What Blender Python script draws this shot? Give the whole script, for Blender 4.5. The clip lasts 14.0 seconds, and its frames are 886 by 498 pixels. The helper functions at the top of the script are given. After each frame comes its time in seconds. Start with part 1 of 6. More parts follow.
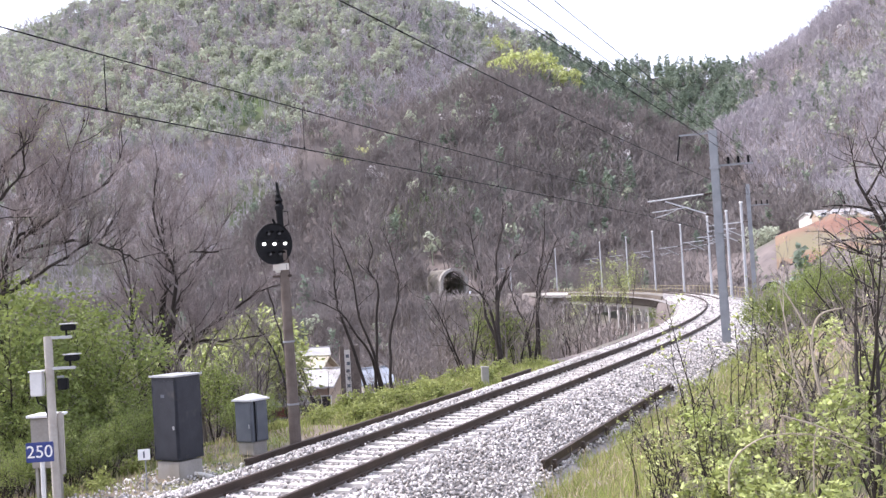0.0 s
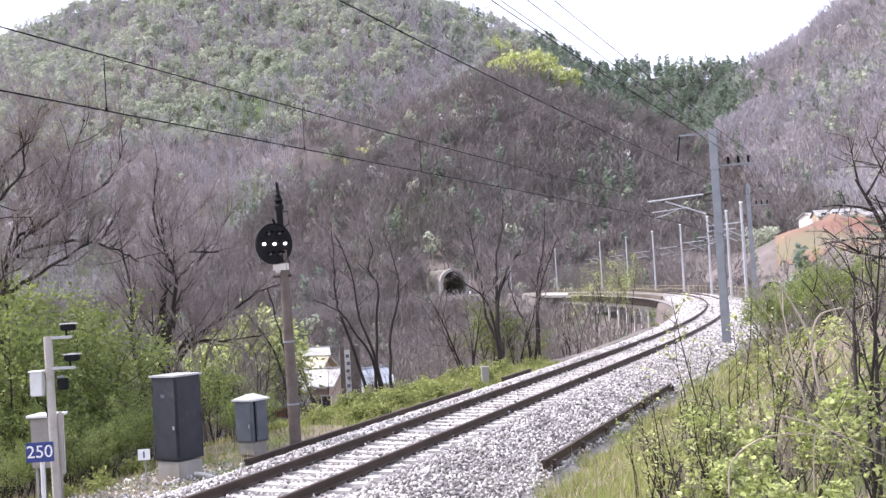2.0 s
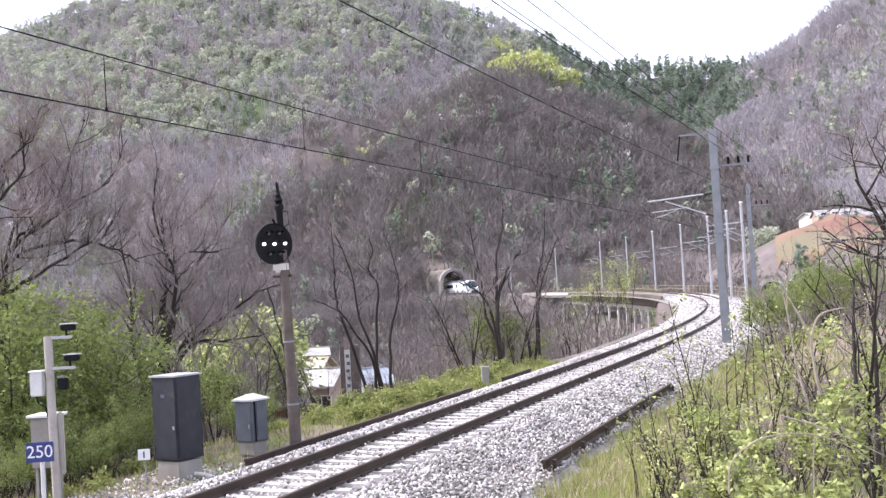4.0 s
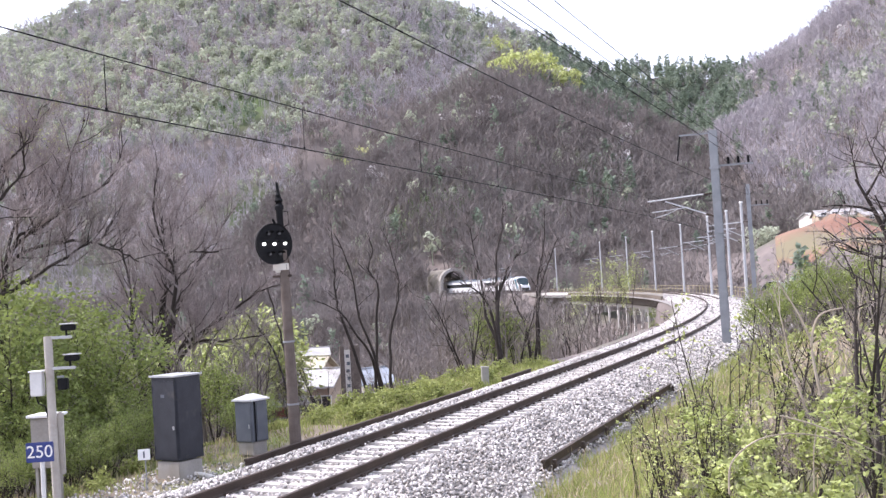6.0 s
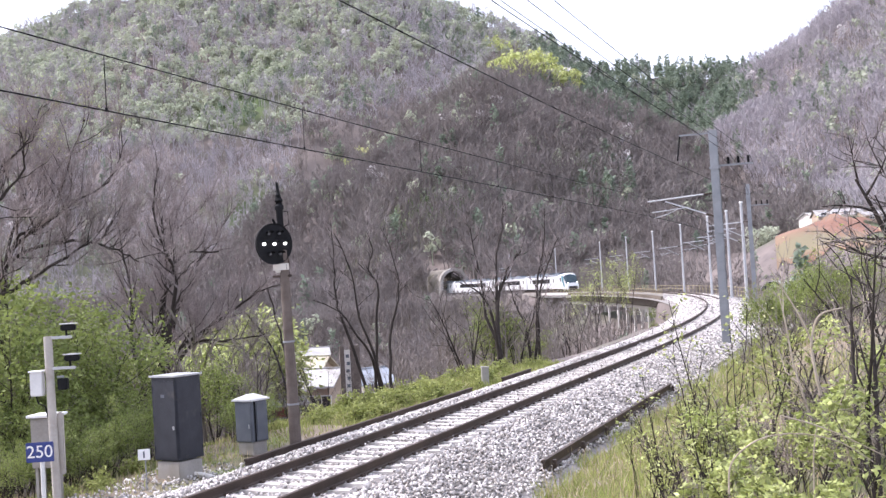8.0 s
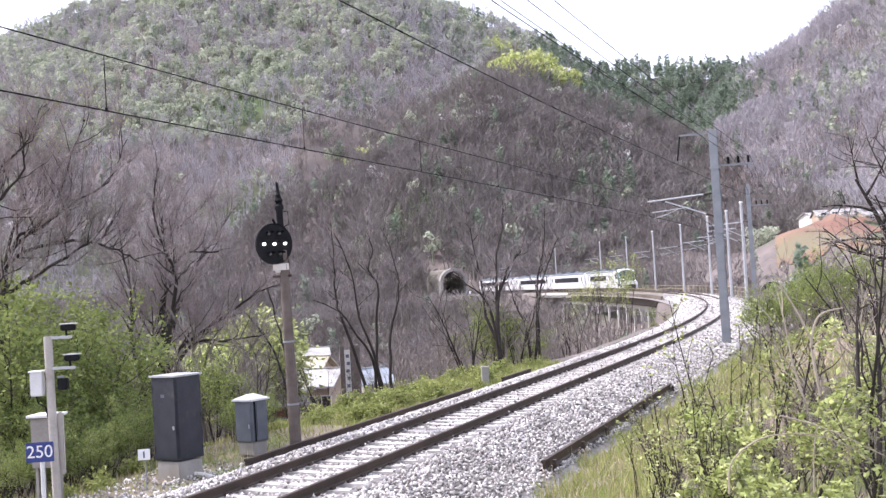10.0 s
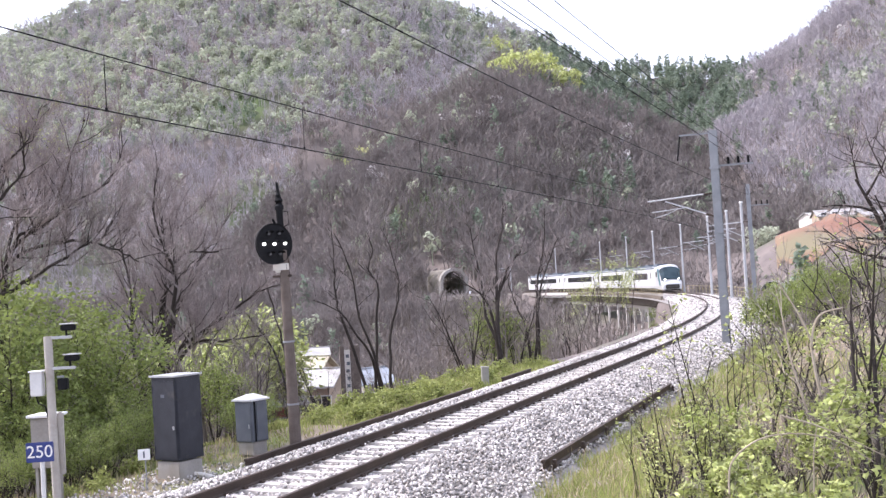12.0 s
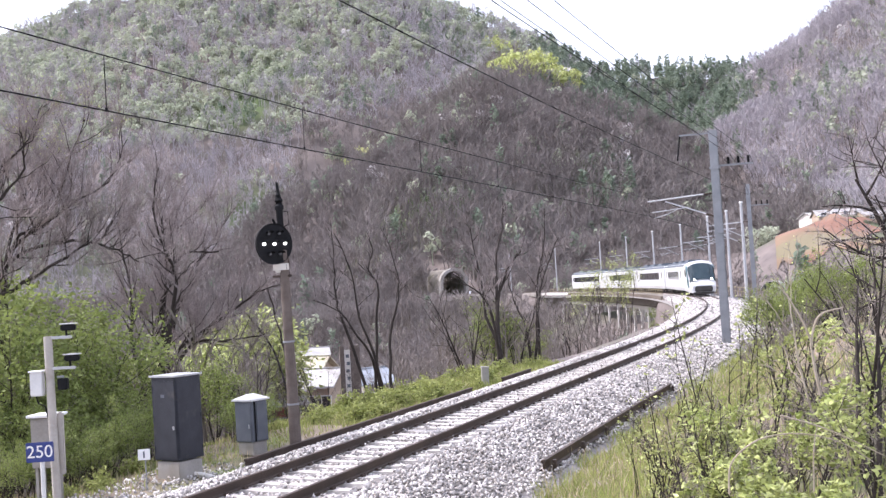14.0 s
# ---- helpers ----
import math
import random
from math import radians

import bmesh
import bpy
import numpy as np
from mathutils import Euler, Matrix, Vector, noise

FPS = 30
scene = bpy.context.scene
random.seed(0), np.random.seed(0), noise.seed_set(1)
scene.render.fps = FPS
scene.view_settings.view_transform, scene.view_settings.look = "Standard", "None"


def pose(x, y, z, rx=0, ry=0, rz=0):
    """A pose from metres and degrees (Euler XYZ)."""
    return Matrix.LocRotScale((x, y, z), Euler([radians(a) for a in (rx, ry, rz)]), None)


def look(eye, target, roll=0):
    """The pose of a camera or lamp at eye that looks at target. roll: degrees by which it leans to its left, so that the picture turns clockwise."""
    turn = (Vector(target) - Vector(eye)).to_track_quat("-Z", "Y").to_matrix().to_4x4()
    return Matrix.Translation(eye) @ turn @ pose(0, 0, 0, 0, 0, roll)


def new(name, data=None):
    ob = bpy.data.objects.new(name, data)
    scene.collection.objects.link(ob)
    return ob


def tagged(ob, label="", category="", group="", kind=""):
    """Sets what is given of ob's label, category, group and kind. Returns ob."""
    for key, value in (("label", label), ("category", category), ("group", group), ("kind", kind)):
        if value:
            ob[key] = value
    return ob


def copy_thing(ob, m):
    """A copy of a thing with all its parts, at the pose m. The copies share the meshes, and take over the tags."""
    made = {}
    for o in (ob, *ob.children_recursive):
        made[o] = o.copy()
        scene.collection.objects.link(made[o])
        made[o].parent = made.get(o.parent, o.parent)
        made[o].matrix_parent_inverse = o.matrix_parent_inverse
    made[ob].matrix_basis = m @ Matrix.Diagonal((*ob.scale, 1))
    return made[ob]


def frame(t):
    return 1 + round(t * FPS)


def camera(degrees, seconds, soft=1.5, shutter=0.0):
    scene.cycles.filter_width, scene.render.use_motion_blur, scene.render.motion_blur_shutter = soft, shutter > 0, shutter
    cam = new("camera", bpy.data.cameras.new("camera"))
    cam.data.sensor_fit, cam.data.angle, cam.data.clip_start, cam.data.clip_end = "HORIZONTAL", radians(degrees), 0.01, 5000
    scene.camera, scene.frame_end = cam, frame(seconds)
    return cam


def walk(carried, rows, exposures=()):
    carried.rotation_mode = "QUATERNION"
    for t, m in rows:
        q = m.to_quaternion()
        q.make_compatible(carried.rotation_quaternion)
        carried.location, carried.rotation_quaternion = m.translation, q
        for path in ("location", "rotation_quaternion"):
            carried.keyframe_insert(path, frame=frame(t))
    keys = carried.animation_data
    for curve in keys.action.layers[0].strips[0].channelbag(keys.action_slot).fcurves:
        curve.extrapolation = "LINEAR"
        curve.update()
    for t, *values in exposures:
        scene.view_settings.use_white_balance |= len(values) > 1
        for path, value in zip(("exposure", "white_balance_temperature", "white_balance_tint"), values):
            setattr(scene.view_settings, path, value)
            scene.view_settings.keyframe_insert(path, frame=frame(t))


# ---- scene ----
cam = camera(40.945, 14.0, soft=1.4)
EYE = (0.0, 0.0, 2.805)
AIM = (0.0, 100.0, 2.805 + 100.0 * math.tan(radians(1.761)))
walk(cam, [(0.0, look(EYE, AIM, -3.468)), (14.0, look(EYE, AIM, -3.468))],
     exposures=[(0.0, 1.03, 6060, 20), (14.0, 1.03, 6060, 20)])

# ---- sky and sun ----
SUN_AZ, SUN_EL = radians(-72.0), radians(48.0)      # azimuth from +Y towards +X
world = bpy.data.worlds.new("sky")
scene.world = world
world.use_nodes = True
wn = world.node_tree.nodes
sky = wn.new("ShaderNodeTexSky")
sky.sky_type = "NISHITA"
sky.sun_disc = False
sky.sun_elevation = SUN_EL
sky.sun_rotation = SUN_AZ
sky.air_density = 1.0
sky.dust_density = 5.0
sky.ozone_density = 0.6
wn["Background"].inputs["Strength"].default_value = 0.15
veil = wn.new("ShaderNodeMix")          # thin bright spring haze over the whole sky
veil.data_type = "RGBA"
veil.inputs["Factor"].default_value = 0.6
veil.inputs["B"].default_value = (6.5, 6.8, 7.4, 1)
world.node_tree.links.new(sky.outputs["Color"], veil.inputs["A"])
world.node_tree.links.new(veil.outputs["Result"], wn["Background"].inputs["Color"])
sun_data = bpy.data.lights.new("sun", "SUN")
sun_data.energy, sun_data.angle, sun_data.color = 2.5, radians(0.8), (1.0, 0.95, 0.88)
sun = new("sun", sun_data)
SUN_DIR = Vector((math.sin(SUN_AZ) * math.cos(SUN_EL), math.cos(SUN_AZ) * math.cos(SUN_EL), math.sin(SUN_EL)))
sun.matrix_world = look(SUN_DIR * 50, (0, 0, 0))


# ---- materials ----
def mat(name, c1, c2=None, rough=0.8, scale=4.0, bump=0.0, metal=0.0, fine=40.0, spread=0.0,
        translucent=0.0, island=0.0, obj_random=0.0, c3=None, c3_scale=0.5, c3_cut=(0.5, 0.65), spec=0.3):
    """Two-scale noise between c1 and c2, a third patchy colour, random shifts per island or object, bump."""
    m = bpy.data.materials.new(name)
    m.use_nodes = True
    n, l = m.node_tree.nodes, m.node_tree.links
    b = n["Principled BSDF"]
    b.inputs["Roughness"].default_value = rough
    b.inputs["Metallic"].default_value = metal
    b.inputs["Specular IOR Level"].default_value = spec
    tc = n.new("ShaderNodeTexCoord")
    c2 = c2 or c1

    def tex(s, detail=4.0):
        t = n.new("ShaderNodeTexNoise")
        t.inputs["Scale"].default_value = s
        t.inputs["Detail"].default_value = detail
        l.new(tc.outputs["Object"], t.inputs["Vector"])
        return t

    big, small = tex(scale), tex(fine, 2.0)
    add = n.new("ShaderNodeMath")
    add.operation = "MULTIPLY_ADD"
    l.new(small.outputs["Fac"], add.inputs[0])
    add.inputs[1].default_value = 0.45
    l.new(big.outputs["Fac"], add.inputs[2])
    ramp = n.new("ShaderNodeMapRange")
    ramp.inputs["From Min"].default_value = 0.45
    ramp.inputs["From Max"].default_value = 1.0
    l.new(add.outputs[0], ramp.inputs["Value"])
    mix = n.new("ShaderNodeMix")
    mix.data_type = "RGBA"
    mix.inputs["A"].default_value = (*c1, 1)
    mix.inputs["B"].default_value = (*c2, 1)
    l.new(ramp.outputs["Result"], mix.inputs["Factor"])
    col = mix.outputs["Result"]
    if c3:
        patch = tex(c3_scale, 5.0)
        pr = n.new("ShaderNodeMapRange")
        pr.inputs["From Min"].default_value, pr.inputs["From Max"].default_value = c3_cut
        l.new(patch.outputs["Fac"], pr.inputs["Value"])
        mx = n.new("ShaderNodeMix")
        mx.data_type = "RGBA"
        mx.inputs["B"].default_value = (*c3, 1)
        l.new(col, mx.inputs["A"])
        l.new(pr.outputs["Result"], mx.inputs["Factor"])
        col = mx.outputs["Result"]
    if island or obj_random:
        src = n.new("ShaderNodeNewGeometry").outputs["Random Per Island"] if island else n.new("ShaderNodeObjectInfo").outputs["Random"]
        mr = n.new("ShaderNodeMapRange")
        k = island or obj_random
        mr.inputs["To Min"].default_value, mr.inputs["To Max"].default_value = 1 - k, 1 + k
        l.new(src, mr.inputs["Value"])
        hs = n.new("ShaderNodeHueSaturation")
        l.new(mr.outputs["Result"], hs.inputs["Value"])
        l.new(col, hs.inputs["Color"])
        col = hs.outputs["Color"]
    l.new(col, b.inputs["Base Color"])
    if bump:
        bp = n.new("ShaderNodeBump")
        bp.inputs["Strength"].default_value = bump
        bp.inputs["Distance"].default_value = 0.02
        l.new(small.outputs["Fac"], bp.inputs["Height"])
        l.new(bp.outputs["Normal"], b.inputs["Normal"])
    if translucent:
        tr = n.new("ShaderNodeBsdfTranslucent")
        ms = n.new("ShaderNodeMixShader")
        ms.inputs[0].default_value = translucent
        l.new(col, tr.inputs["Color"])
        l.new(b.outputs[0], ms.inputs[1])
        l.new(tr.outputs[0], ms.inputs[2])
        l.new(ms.outputs[0], n["Material Output"].inputs["Surface"])
    return m


def glow(name, colour, strength):
    m = bpy.data.materials.new(name)
    m.use_nodes = True
    b = m.node_tree.nodes["Principled BSDF"]
    b.inputs["Base Color"].default_value = (*colour, 1)
    b.inputs["Emission Color"].default_value = (*colour, 1)
    b.inputs["Emission Strength"].default_value = strength
    return m


M_SOIL = mat("soil", (0.13, 0.105, 0.08), (0.25, 0.205, 0.155), 0.95, 1.2, 0.6, fine=14, c3=(0.10, 0.13, 0.04), c3_scale=0.35)
M_LITTER = mat("leaf_litter", (0.12, 0.10, 0.092), (0.21, 0.178, 0.163), 0.95, 0.05, 0.0, fine=0.5, c3=(0.10, 0.14, 0.055), c3_scale=0.012, c3_cut=(0.52, 0.68))
# bed toned below its stones: painted shade for the gaps between them
M_BALLAST = mat("ballast_bed", (0.11, 0.10, 0.094), (0.36, 0.34, 0.32), 0.9, 5.0, 1.0, fine=16)
M_STONE = mat("ballast_stone", (0.255, 0.235, 0.22), (0.65, 0.615, 0.585), 0.85, 1.5, 0.3, fine=60, island=0.62)
M_SLEEPER = mat("sleeper_concrete", (0.38, 0.35, 0.32), (0.56, 0.52, 0.485), 0.85, 3.0, 0.3, fine=50, obj_random=0.12)
M_RAIL = mat("rail_steel", (0.045, 0.034, 0.028), (0.09, 0.064, 0.05), 0.65, 2.0, 0.2, metal=0.2, fine=40)
M_RAILTOP = mat("rail_head", (0.30, 0.28, 0.26), (0.42, 0.39, 0.36), 0.35, 2.0, 0.0, metal=0.8)
M_CONC = mat("concrete", (0.25, 0.235, 0.215), (0.38, 0.36, 0.33), 0.9, 1.2, 0.3, fine=25, c3=(0.24, 0.22, 0.19), c3_scale=0.8)
M_CONC_PALE = mat("pale_concrete", (0.55, 0.52, 0.48), (0.68, 0.65, 0.60), 0.9, 0.6, 0.2, fine=12)
M_GALV = mat("galvanised_steel", (0.22, 0.23, 0.245), (0.32, 0.33, 0.345), 0.5, 2.0, 0.1, metal=0.5, fine=20)
M_GALV_PALE = mat("pale_galvanised_steel", (0.40, 0.41, 0.42), (0.54, 0.54, 0.55), 0.45, 2.0, 0.1, metal=0.3, fine=20)
M_BLACK = mat("black_paint", (0.007, 0.007, 0.008), (0.018, 0.018, 0.02), 0.7, 6.0, 0.1, spec=0.12)
M_DARKGREY = mat("dark_grey_paint", (0.024, 0.026, 0.033), (0.042, 0.044, 0.054), 0.5, 3.0, 0.1, c3=(0.09, 0.085, 0.08), c3_scale=2.0, c3_cut=(0.6, 0.75))
M_MIDGREY = mat("mid_grey_paint", (0.10, 0.11, 0.13), (0.145, 0.155, 0.175), 0.5, 3.0, 0.1, c3=(0.18, 0.17, 0.15), c3_scale=2.0, c3_cut=(0.6, 0.75))
M_PALEMETAL = mat("pale_painted_metal", (0.55, 0.55, 0.55), (0.72, 0.71, 0.69), 0.45, 3.0, 0.05)
M_BEIGE = mat("beige_weathered_paint", (0.34, 0.315, 0.28), (0.46, 0.43, 0.39), 0.6, 2.0, 0.1, fine=20, c3=(0.24, 0.21, 0.18), c3_scale=1.5, c3_cut=(0.55, 0.7))
M_WHITE = mat("white_paint", (0.74, 0.74, 0.74), (0.82, 0.82, 0.81), 0.4, 2.0)
M_WOODPOLE = mat("weathered_pole", (0.095, 0.075, 0.064), (0.165, 0.135, 0.117), 0.9, 5.0, 0.4, fine=60)
M_BARK = mat("bark", (0.022, 0.018, 0.016), (0.055, 0.045, 0.039), 0.95, 3.0, 0.4, fine=30)
M_BARK_PALE = mat("pale_bark", (0.28, 0.235, 0.18), (0.46, 0.40, 0.32), 0.9, 4.0, 0.3, fine=30)
M_TWIG = mat("twigs", (0.165, 0.141, 0.124), (0.28, 0.247, 0.222), 0.9, 2.0, island=0.3)
M_TWIG_DARK = mat("dark_twigs", (0.22, 0.185, 0.178), (0.37, 0.32, 0.312), 0.9, 2.0, island=0.3)
M_LEAF = mat("young_leaves", (0.22, 0.27, 0.065), (0.52, 0.55, 0.23), 0.4, 1.5, fine=6, translucent=0.32, island=0.5)
M_LEAF_DARK = mat("shrub_leaves", (0.13, 0.175, 0.045), (0.29, 0.335, 0.105), 0.6, 1.5, fine=6, translucent=0.4, island=0.35)
M_GRASS = mat("grass_blades", (0.19, 0.23, 0.06), (0.40, 0.42, 0.15), 0.7, 0.8, fine=5, translucent=0.3, island=0.3)
M_DRYGRASS = mat("dry_stalks", (0.30, 0.24, 0.14), (0.48, 0.40, 0.26), 0.8, 1.0, fine=6, island=0.3)


# ---- mesh helpers ----
def mesh_from(name, verts, faces, material, smooth=False):
    me = bpy.data.meshes.new(name)
    me.from_pydata([tuple(v) for v in verts], [], [tuple(f) for f in faces])
    me.materials.append(material)
    if smooth:
        me.polygons.foreach_set("use_smooth", [True] * len(me.polygons))
    return me


def mesh_arrays(name, verts, tris, material):
    """A mesh from numpy arrays of vertices and triangles."""
    me = bpy.data.meshes.new(name)
    tris = np.asarray(tris, dtype=np.int32)
    me.vertices.add(len(verts))
    me.vertices.foreach_set("co", np.asarray(verts, dtype=np.float32).ravel())
    me.loops.add(tris.size)
    me.loops.foreach_set("vertex_index", tris.ravel())
    me.polygons.add(len(tris))
    me.polygons.foreach_set("loop_start", np.arange(0, tris.size, 3, dtype=np.int32))
    me.update(calc_edges=True)
    me.materials.append(material)
    return me


def finish(bm, name, material):
    me = bpy.data.meshes.new(name)
    bm.normal_update()
    bm.to_mesh(me)
    bm.free()
    for m in (material if isinstance(material, (list, tuple)) else [material]):
        me.materials.append(m)
    return me


def part(name, bm, material, parent, label=""):
    """One mesh object from a bmesh under a thing or a part."""
    ob = new(name, finish(bm, name, material))
    ob.parent = parent
    if label:
        tagged(ob, label)
    return ob


def thing(name, m, label, category, group="", kind=""):
    e = new(name)
    e.empty_display_size = 0.2
    e.matrix_basis = m
    return tagged(e, label, category, group, kind)


def box(bm, cx, cy, cz, sx, sy, sz, bevel=0.0, rz=0.0):
    """A box by centre and size, bevelled."""
    r = bmesh.ops.create_cube(bm, size=1.0)
    vs = r["verts"]
    bmesh.ops.scale(bm, vec=(sx, sy, sz), verts=vs)
    if bevel:
        es = list({e for v in vs for e in v.link_edges})
        out = bmesh.ops.bevel(bm, geom=es, offset=bevel, segments=2, affect="EDGES")
        vs = list({v for f in out["faces"] for v in f.verts} | {v for v in vs if v.is_valid})
    if rz:
        bmesh.ops.rotate(bm, cent=(0, 0, 0), matrix=Matrix.Rotation(rz, 3, "Z"), verts=vs)
    bmesh.ops.translate(bm, vec=(cx, cy, cz), verts=vs)
    return vs


def tube(bm, pts, radii, sides=8, cap=True):
    """A tube along points with a radius at each."""
    pts = [Vector(p) for p in pts]
    if not isinstance(radii, (list, tuple)):
        radii = [radii] * len(pts)
    rings = []
    for i, p in enumerate(pts):
        d = (pts[min(i + 1, len(pts) - 1)] - pts[max(i - 1, 0)]).normalized()
        side = d.cross(Vector((0, 0, 1)))
        if side.length < 1e-3:
            side = Vector((1, 0, 0))
        side.normalize()
        up = side.cross(d)
        rings.append([bm.verts.new(p + (side * math.cos(a) + up * math.sin(a)) * radii[i])
                      for a in (2 * math.pi * k / sides for k in range(sides))])
    for a, b in zip(rings, rings[1:]):
        for k in range(sides):
            bm.faces.new((a[k], a[(k + 1) % sides], b[(k + 1) % sides], b[k]))
    if cap:
        bm.faces.new(rings[0][::-1])
        bm.faces.new(rings[-1])


def bmnew():
    return bmesh.new()


# ---- the line of the track ----
TH = 0.34751
TN = Vector((math.cos(TH), -math.sin(TH)))
TD = Vector((math.sin(TH), math.cos(TH)))
T_OFF, T_S0, T_R = -8.7426, 44.0, 420.0


def track(s, off=0.0, z=0.0):
    """A point at s metres along the track, off metres to its right, and the heading there."""
    if s <= T_S0:
        p, h = TN * T_OFF + TD * s, TH
    else:
        u = (s - T_S0) / T_R
        p, h = TN * T_OFF + TD * T_S0 + (TD * math.sin(u) - TN * (1 - math.cos(u))) * T_R, TH - u
    return Vector((p.x + off * math.cos(h), p.y - off * math.sin(h), z)), h


CURVE_C = np.array([TN.x * T_OFF + TD.x * T_S0 - TN.x * T_R, TN.y * T_OFF + TD.y * T_S0 - TN.y * T_R])


def track_coords(x, y):
    """Arrays of s and of the distance to the right of the track."""
    s = x * TD.x + y * TD.y
    d = x * TN.x + y * TN.y - T_OFF
    rx, ry = x - CURVE_C[0], y - CURVE_C[1]
    d2 = np.hypot(rx, ry) - T_R
    ang = TH_ANG - np.arctan2(ry, rx)
    ang = (ang + np.pi) % (2 * np.pi) - np.pi
    s2 = T_S0 - ang * T_R
    on = (s > T_S0) & (s2 > T_S0 - 5)
    return np.where(on, s2, s), np.where(on, d2, d)


TH_ANG = math.atan2(TN.y, TN.x)


def sm(a, b, v):
    t = np.clip((v - a) / (b - a), 0, 1)
    return t * t * (3 - 2 * t)


def wobble(x, y, k, seed=0.0):
    """A smooth field of hills of about 1 / k metres."""
    return (np.sin(x * k * 6.1 + seed) * np.cos(y * k * 5.3 + 1.7 * seed) + 0.6 * np.sin(x * k * 11.3 + y * k * 7.9 + 2.1 + seed)
            + 0.4 * np.sin(y * k * 17.1 - x * k * 13.7 + seed * 0.7)) / 2.0


def ridge(x, y, line, slope):
    """The height of a ridge with straight flanks along (x, y, z) points."""
    z = np.full(np.shape(x), -1e3)
    for a, b in zip(line, line[1:]):
        ax, ay, bx, by = a[0], a[1], b[0], b[1]
        t = np.clip(((x - ax) * (bx - ax) + (y - ay) * (by - ay)) / ((bx - ax) ** 2 + (by - ay) ** 2), 0, 1)
        d = np.hypot(x - ax - t * (bx - ax), y - ay - t * (by - ay))
        z = np.maximum(z, a[2] + t * (b[2] - a[2]) - slope * (np.sqrt(d * d + 144) - 12))
    return z


BACK_RIDGE = [(-620, 1080, 140), (-366, 980, 162), (-302, 950, 240), (-140, 900, 262), (-62, 870, 244), (35, 840, 194), (84, 820, 146), (105, 800, 143), (158, 800, 142),
              (206, 790, 135), (235, 720, 140), (248, 655, 148), (280, 600, 168), (370, 560, 215), (540, 500, 250)]
SPUR = [(20, 800, 150), (44, 610, 116), (24, 500, 84), (3, 425, 43)]
SPUR_EAST = [(44, 610, 112), (72, 560, 84), (92, 490, 45), (105, 420, 10)]
TERRACE = [(40, 140, -3), (66, 195, 4), (92, 275, 14), (130, 380, 29)]
WEST_RIDGE = [(-366, 980, 168), (-430, 760, 105), (-330, 520, 25)]


def height(x, y):
    """The ground's height at arrays of places."""
    x, y = np.asarray(x, float), np.asarray(y, float)
    s, d = track_coords(x, y)
    # the bank to the left falls to the valley floor
    left = -0.62 - sm(4.2, 30, -d) * 7.0 * sm(70, 30, s) - sm(3.4, 15, -d) * 7.5 * sm(40, 62, s)
    # right of the track: the bank on which the camera stands, falling away further on
    near = sm(75, 35, s)
    right = -0.75 + near * (sm(3.0, 9.0, d) * 1.95) - (1 - near) * sm(3.5, 16, d) * 4.5
    z = np.where(d < 0, left, right)
    # the valley under the bridge
    dip = np.clip(sm(150, 172, s) + sm(72, 100, s) * sm(3.2, 6.5, -d), 0, 1) * sm(275, 258, s)
    z = z - dip * (9.0 + 0.0 * x)
    far = np.hypot(x, y)
    z = z + 0.10 * wobble(x, y, 0.15) * sm(2.0, 6.0, np.abs(d)) * sm(2, 8, far)
    hills = np.maximum(ridge(x, y, BACK_RIDGE, 0.68), ridge(x, y, SPUR, 0.66))
    hills = np.maximum(hills, np.maximum(ridge(x, y, SPUR_EAST, 0.62), ridge(x, y, WEST_RIDGE, 0.5)))
    hills = np.maximum(hills, ridge(x, y, TERRACE, 0.22) - 3.0)
    calm = 1 - 0.75 * sm(600, 760, y)
    hills = hills - 7.0 + (wobble(x, y, 0.0055, 1.0) * 9 + wobble(x, y, 0.016, 2.0) * 2.5) * calm
    floor = z
    hills = hills * sm(60, 200, far) - 60 * (1 - sm(60, 200, far))
    k = 6.0
    m = np.maximum(floor, hills)
    blend = m + np.log(np.exp((floor - m) / k) + np.exp((hills - m) / k)) * k
    z = np.where(far > 80, np.where(np.minimum(floor, hills) > m - 40, blend, m), floor)
    # keep the track's bed free
    clear = sm(5.5, 3.2, np.abs(d)) * (s < 352)
    bed = np.where((s > 152) & (s < 268), np.minimum(z, -3.0), -0.62)
    return z * (1 - clear) + clear * np.minimum(z, bed)


def height1(x, y):
    return float(height(np.array([x]), np.array([y]))[0])


